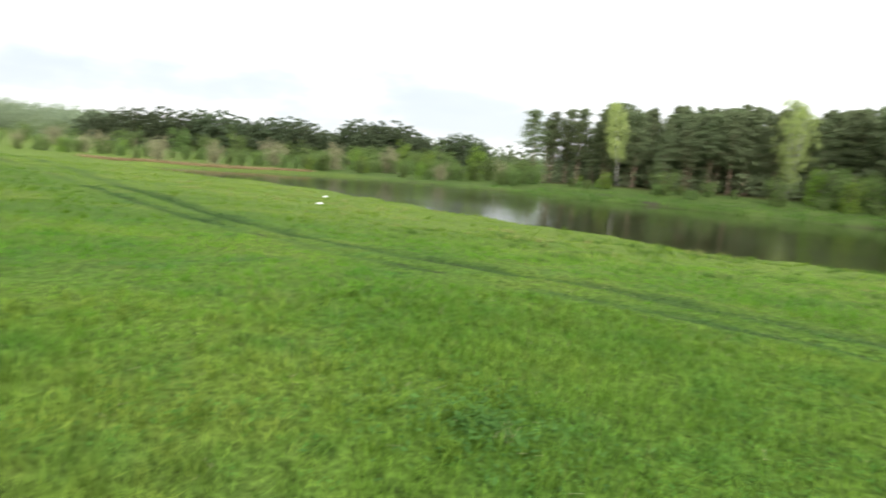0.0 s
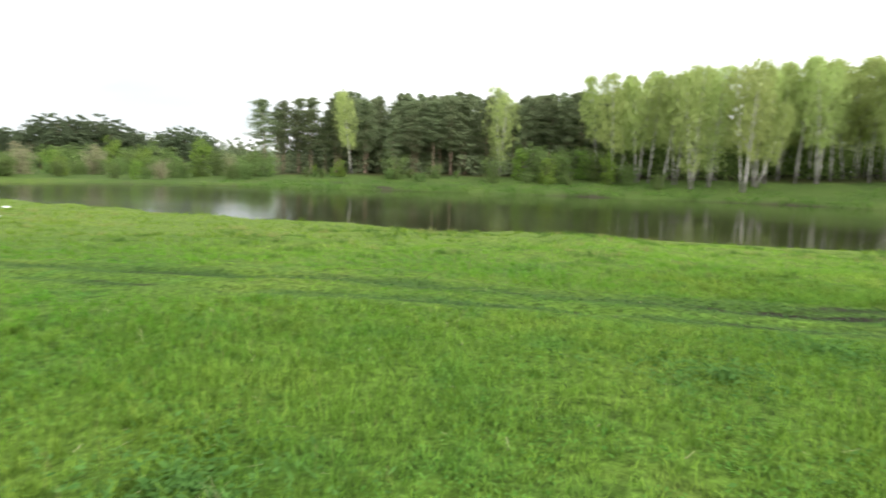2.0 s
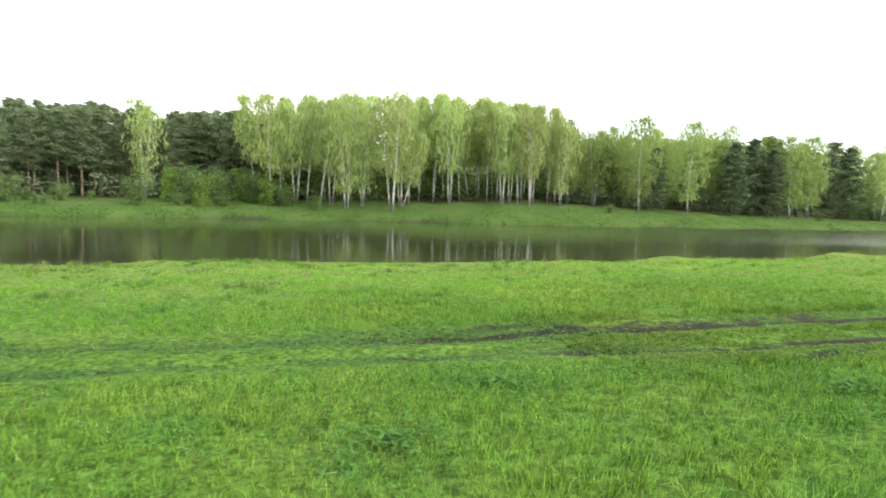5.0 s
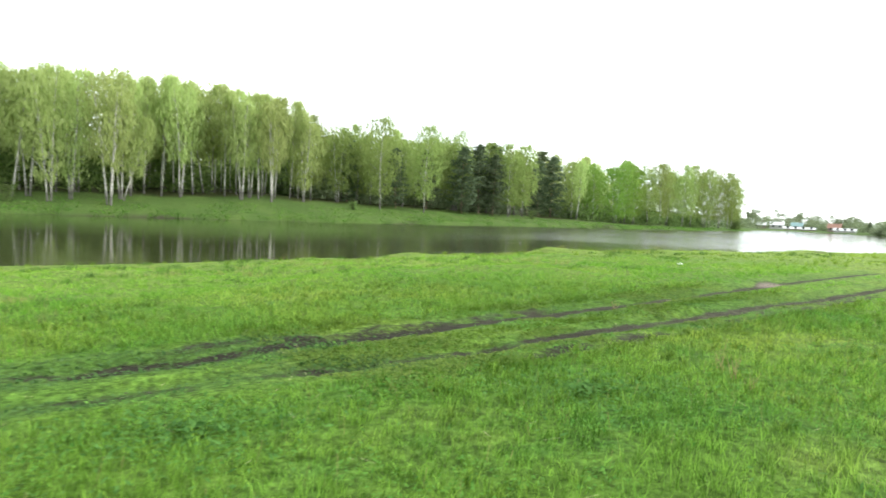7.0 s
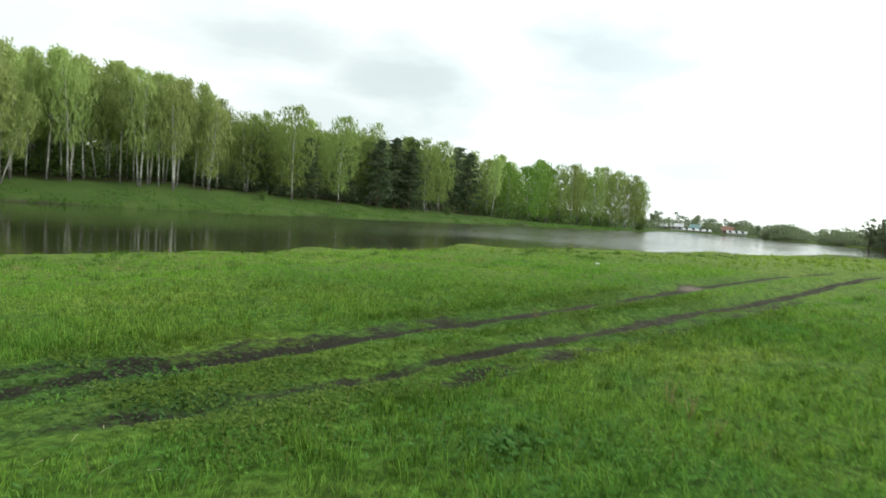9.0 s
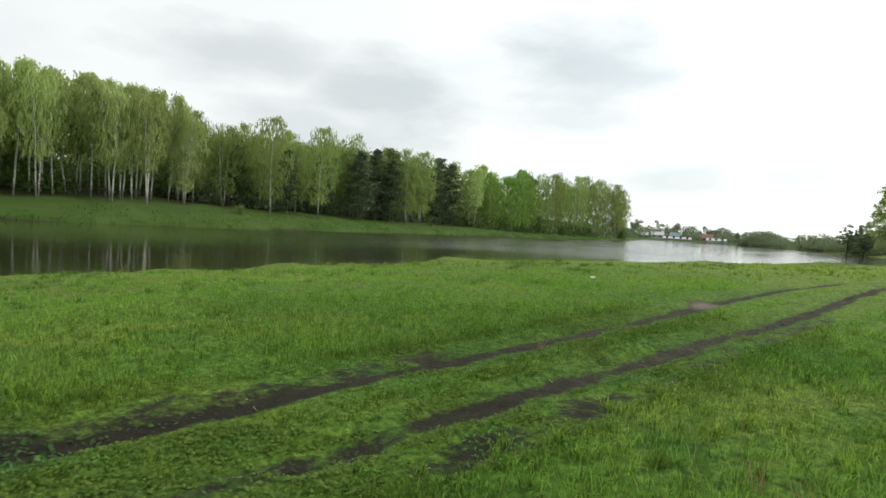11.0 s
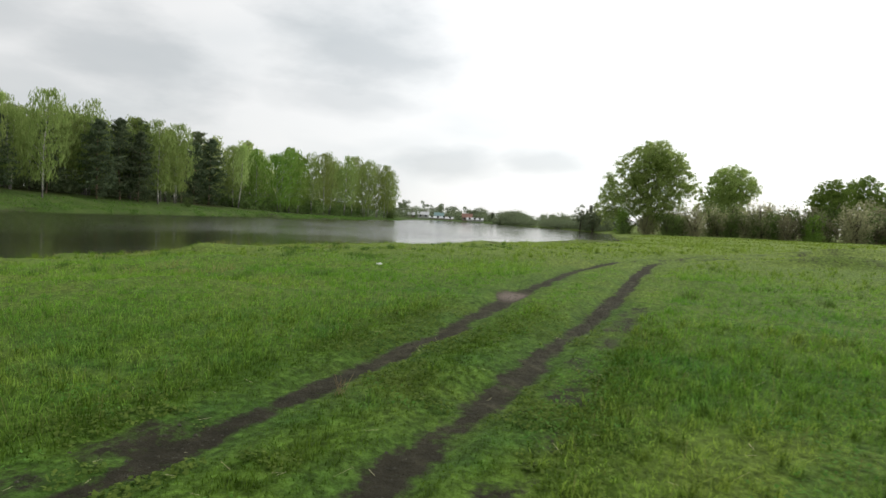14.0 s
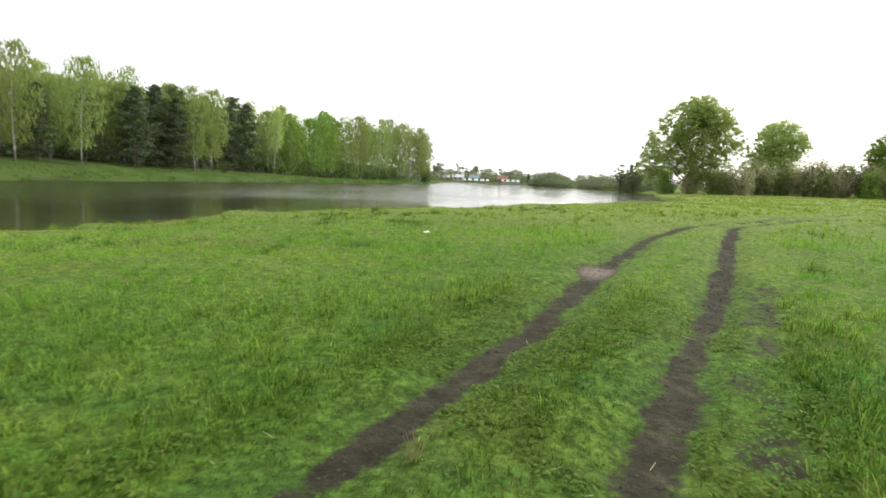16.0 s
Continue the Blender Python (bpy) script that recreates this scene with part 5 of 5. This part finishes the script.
def dry_weed(x, y, h):
    root = tagged(new("dry_weed"), "pale dead grass stalks standing in the meadow" if x < 0 else "dead brown weed stalks standing in the grass", "weed")
    root.matrix_basis = pose(x, y, spot(x, y))
    for k in range(4 if x < 0 else 7):
        a, o = rng.uniform(0, 6.28), rng.uniform(0.1, 0.45) * h
        t = np.linspace(0, 1, 5)
        p = np.stack([np.cos(a) * o * t ** 1.5 + 0.02 * rng.normal(), np.sin(a) * o * t ** 1.5 + 0.02 * rng.normal(), h * rng.uniform(0.6, 1) * t - 0.02], 1)
        part_of(root, "stalk", mesh_of("stalk", *tube(p, np.linspace(0.0018 if x < 0 else 0.0035, 0.001, 5), 4), STRAW if x < 0 else REED))


for x, y, h in ((-1.9, 3.5, 0.26), (-4.5, 6.1, 0.3), (7.3, 6.3, 0.32), (7.6, 6.6, 0.28), (7.0, 6.0, 0.22), (10.4, 9.9, 0.2), (26, 22.5, 0.5), (21, 24.6, 0.45), (12, 26.5, 0.5)):
    dry_weed(x, y, h)


def straw(n):
    x, y = rng.uniform(-6, 14, n), rng.uniform(1.5, 12, n)
    ok = ahead(x, y)
    x, y = x[ok], y[ok]
    n = len(x)
    a = rng.uniform(0, 6.28, n)
    c = np.stack([x, y, height(x, y, True) + 0.05], 1)
    u = np.stack([np.cos(a), np.sin(a), rng.normal(size=n) * 0.25], 1) * rng.uniform(0.02, 0.06, n)[:, None]
    w = np.stack([-np.sin(a), np.cos(a), 0 * a], 1) * 0.002
    v = np.stack([c - u - w, c + u - w, c + u + w, c - u + w], 1).reshape(-1, 3)
    tagged(new("straw", mesh_of("straw", v, np.arange(4 * n).reshape(n, 4), STRAW, False)), "scattered pale dry straws in the grass", "straw", kind="stuff")


straw(420)


def stems(n):
    """Thin pale flowering stems standing over the grass."""
    x, y = rng.uniform(-7, 17, n), rng.uniform(1.5, 15, n)
    ok = ahead(x, y) & (track_gap(x, y) > 0.8) & (rough(x, y, 2.2, 81) > -0.2)
    x, y = x[ok], y[ok]
    n = len(x)
    h, a = rng.uniform(0.09, 0.2, n), rng.uniform(0, 6.28, n)
    p = np.stack([x, y, height(x, y, True)], 1)
    tip = p + np.stack([np.cos(a) * h * 0.25, np.sin(a) * h * 0.25, h], 1)
    w = np.stack([-np.sin(a + 0.8), np.cos(a + 0.8), 0 * a], 1) * 0.0016
    v = np.stack([p - w, p + w, tip + w * 1.6, tip - w * 1.6], 1).reshape(-1, 3)
    tagged(new("grass_stems", mesh_of("grass_stems", v, np.arange(4 * n).reshape(n, 4), DRY_GRASS, False)), "thin pale flowering grass stems", "grass", kind="stuff")


stems(2600)


def reeds():
    n = 6000
    q = rng.uniform(0, 1, n)
    line = np.array([(-77, 33), (-76.8, 41), (-75.8, 50), (-76.4, 58), (-76.4, 66)], float)
    t = np.linspace(0, 1, len(line))
    x = np.interp(q, t, line[:, 0]) - np.abs(rng.normal(size=n)) * 1.0
    y = np.interp(q, t, line[:, 1]) + rng.normal(size=n) * 0.5
    z = height(x, y)
    h, b = rng.uniform(0.15, 0.38, n), rng.uniform(0, 2 * math.pi, n)
    p = np.stack([x, y, z], 1)
    s = np.stack([np.cos(b), np.sin(b), 0 * b], 1) * 0.035
    tip = p + np.stack([rng.normal(size=n) * 0.15, rng.normal(size=n) * 0.15, h], 1)
    v = np.stack([p - s, p + s, tip + s * 0.2, tip - s * 0.2], 1).reshape(-1, 3)
    tagged(new("dry_reeds", mesh_of("dry_reeds", v, np.arange(4 * n).reshape(n, 4), REED, False)), "tan dry reeds along the inlet shore", "reeds", kind="stuff")


reeds()


# ---------------------------------------------------------------- village and small things
def box(bm, x0, x1, y0, y1, z0, z1):
    m = Matrix.Translation(((x0 + x1) / 2, (y0 + y1) / 2, (z0 + z1) / 2)) @ Matrix.Diagonal((x1 - x0, y1 - y0, z1 - z0, 1))
    bmesh.ops.create_cube(bm, size=1, matrix=m)


def part(name, bm, mat, parent, label=""):
    me = bpy.data.meshes.new(name)
    bm.to_mesh(me)
    bm.free()
    me.materials.append(mat)
    ob = new(name, me)
    ob.parent = parent
    return tagged(ob, label)


def house(x, y, turn, w, d, wall_h, roof_h, wall, roof, label):
    root = tagged(new("house"), label, "house", "village houses")
    root.matrix_basis = pose(x, y, spot(x, y) - 0.2, 0, 0, turn)
    bm = bmesh.new()
    box(bm, -w / 2, w / 2, -d / 2, d / 2, 0, wall_h)
    ends = [bm.verts.new((s * w / 2, k * d / 2, wall_h)) for s in (-1, 1) for k in (-1, 1)] + [bm.verts.new((s * w / 2, 0, wall_h + roof_h * 0.96)) for s in (-1, 1)]
    bm.faces.new((ends[0], ends[1], ends[4]))
    bm.faces.new((ends[2], ends[5], ends[3]))
    part("wall", bm, wall, root)
    bm = bmesh.new()
    o = 0.45
    for s in (-1, 1):
        q = [bm.verts.new(p) for p in ((-w / 2 - o, 0, wall_h + roof_h), (w / 2 + o, 0, wall_h + roof_h), (w / 2 + o, s * (d / 2 + o), wall_h - 0.25), (-w / 2 - o, s * (d / 2 + o), wall_h - 0.25))]
        r = [bm.verts.new(p.co + Vector((0, 0, 0.14))) for p in q]
        bm.faces.new(q), bm.faces.new(r)
        for k in range(4):
            bm.faces.new((q[k], q[(k + 1) % 4], r[(k + 1) % 4], r[k]))
    bmesh.ops.recalc_face_normals(bm, faces=bm.faces)
    top = part("roof", bm, roof, root)
    bm = bmesh.new()
    box(bm, w * 0.2, w * 0.2 + 0.6, -0.3, 0.3, wall_h + roof_h * 0.5, wall_h + roof_h + 0.8)
    part("chimney", bm, WALL_WOOD, top)
    for k in range(max(2, int(w / 3))):
        cx = -w / 2 + (k + 0.5) * w / max(2, int(w / 3))
        bm = bmesh.new()
        box(bm, cx - 0.6, cx + 0.6, -d / 2 - 0.06, -d / 2 + 0.02, 1.0, 2.3)
        win = part("window", bm, WALL_WHITE, root)
        bm = bmesh.new()
        box(bm, cx - 0.48, cx + 0.48, -d / 2 - 0.09, -d / 2 - 0.05, 1.12, 2.18)
        part("pane", bm, GLASS, win)
    return root


house(354, 153, -66, 6, 5, 2.2, 1.4, WALL_WOOD, ROOF_GREY, "board village house with a pale roof")
house(355, 144.5, -68, 6.5, 5, 2.4, 1.6, WALL_WHITE, ROOF_GREY, "white village house with a grey slate roof")
house(357, 135, -72, 5, 5, 2.2, 1.8, WALL_WOOD, ROOF_GREEN, "board house with a bluish-green roof")
house(349.5, 131, -70, 14, 4, 1.1, 0.8, WALL_WOOD, ROOF_GREY, "long low shed with a pale roof by the shore")
house(356, 117, -76, 5.5, 5, 2.4, 2.0, WALL_WOOD, ROOF_RUST, "grey board house with a rusty roof")
house(349, 110, -78, 9, 4, 1.3, 0.9, WALL_WHITE, ROOF_GREY, "low whitewashed shed with a pale roof by the shore")
plant("spruce", 352, 100.5, 5.0)


def litter(x, y, size, label):
    bm = bmesh.new()
    bmesh.ops.create_icosphere(bm, subdivisions=2, radius=size)
    for v in bm.verts:
        k = 1 + 0.5 * noise.noise(v.co * 9 / size * 0.2 + Vector((x, y, 0)))
        v.co = Vector((v.co.x * 1.5 * k, v.co.y * k, (v.co.z + size) * 0.5 * k))
    me = bpy.data.meshes.new("litter")
    bm.to_mesh(me)
    bm.free()
    me.materials.append(PLASTIC)
    ob = tagged(new("litter", me), label, "litter")
    ob.matrix_basis = pose(x, y, spot(x, y) - 0.01, 0, 0, rng.uniform(0, 360))


litter(-25.8, 23.0, 0.12, "crumpled white plastic bag on the grass")
litter(-31.5, 28.6, 0.11, "flattened white plastic scrap on the grass")
litter(21.7, 14.9, 0.062, "small white plastic scrap on the grass")
litter(10.7, 103.2, 0.18, "white plastic scrap at the water's edge")

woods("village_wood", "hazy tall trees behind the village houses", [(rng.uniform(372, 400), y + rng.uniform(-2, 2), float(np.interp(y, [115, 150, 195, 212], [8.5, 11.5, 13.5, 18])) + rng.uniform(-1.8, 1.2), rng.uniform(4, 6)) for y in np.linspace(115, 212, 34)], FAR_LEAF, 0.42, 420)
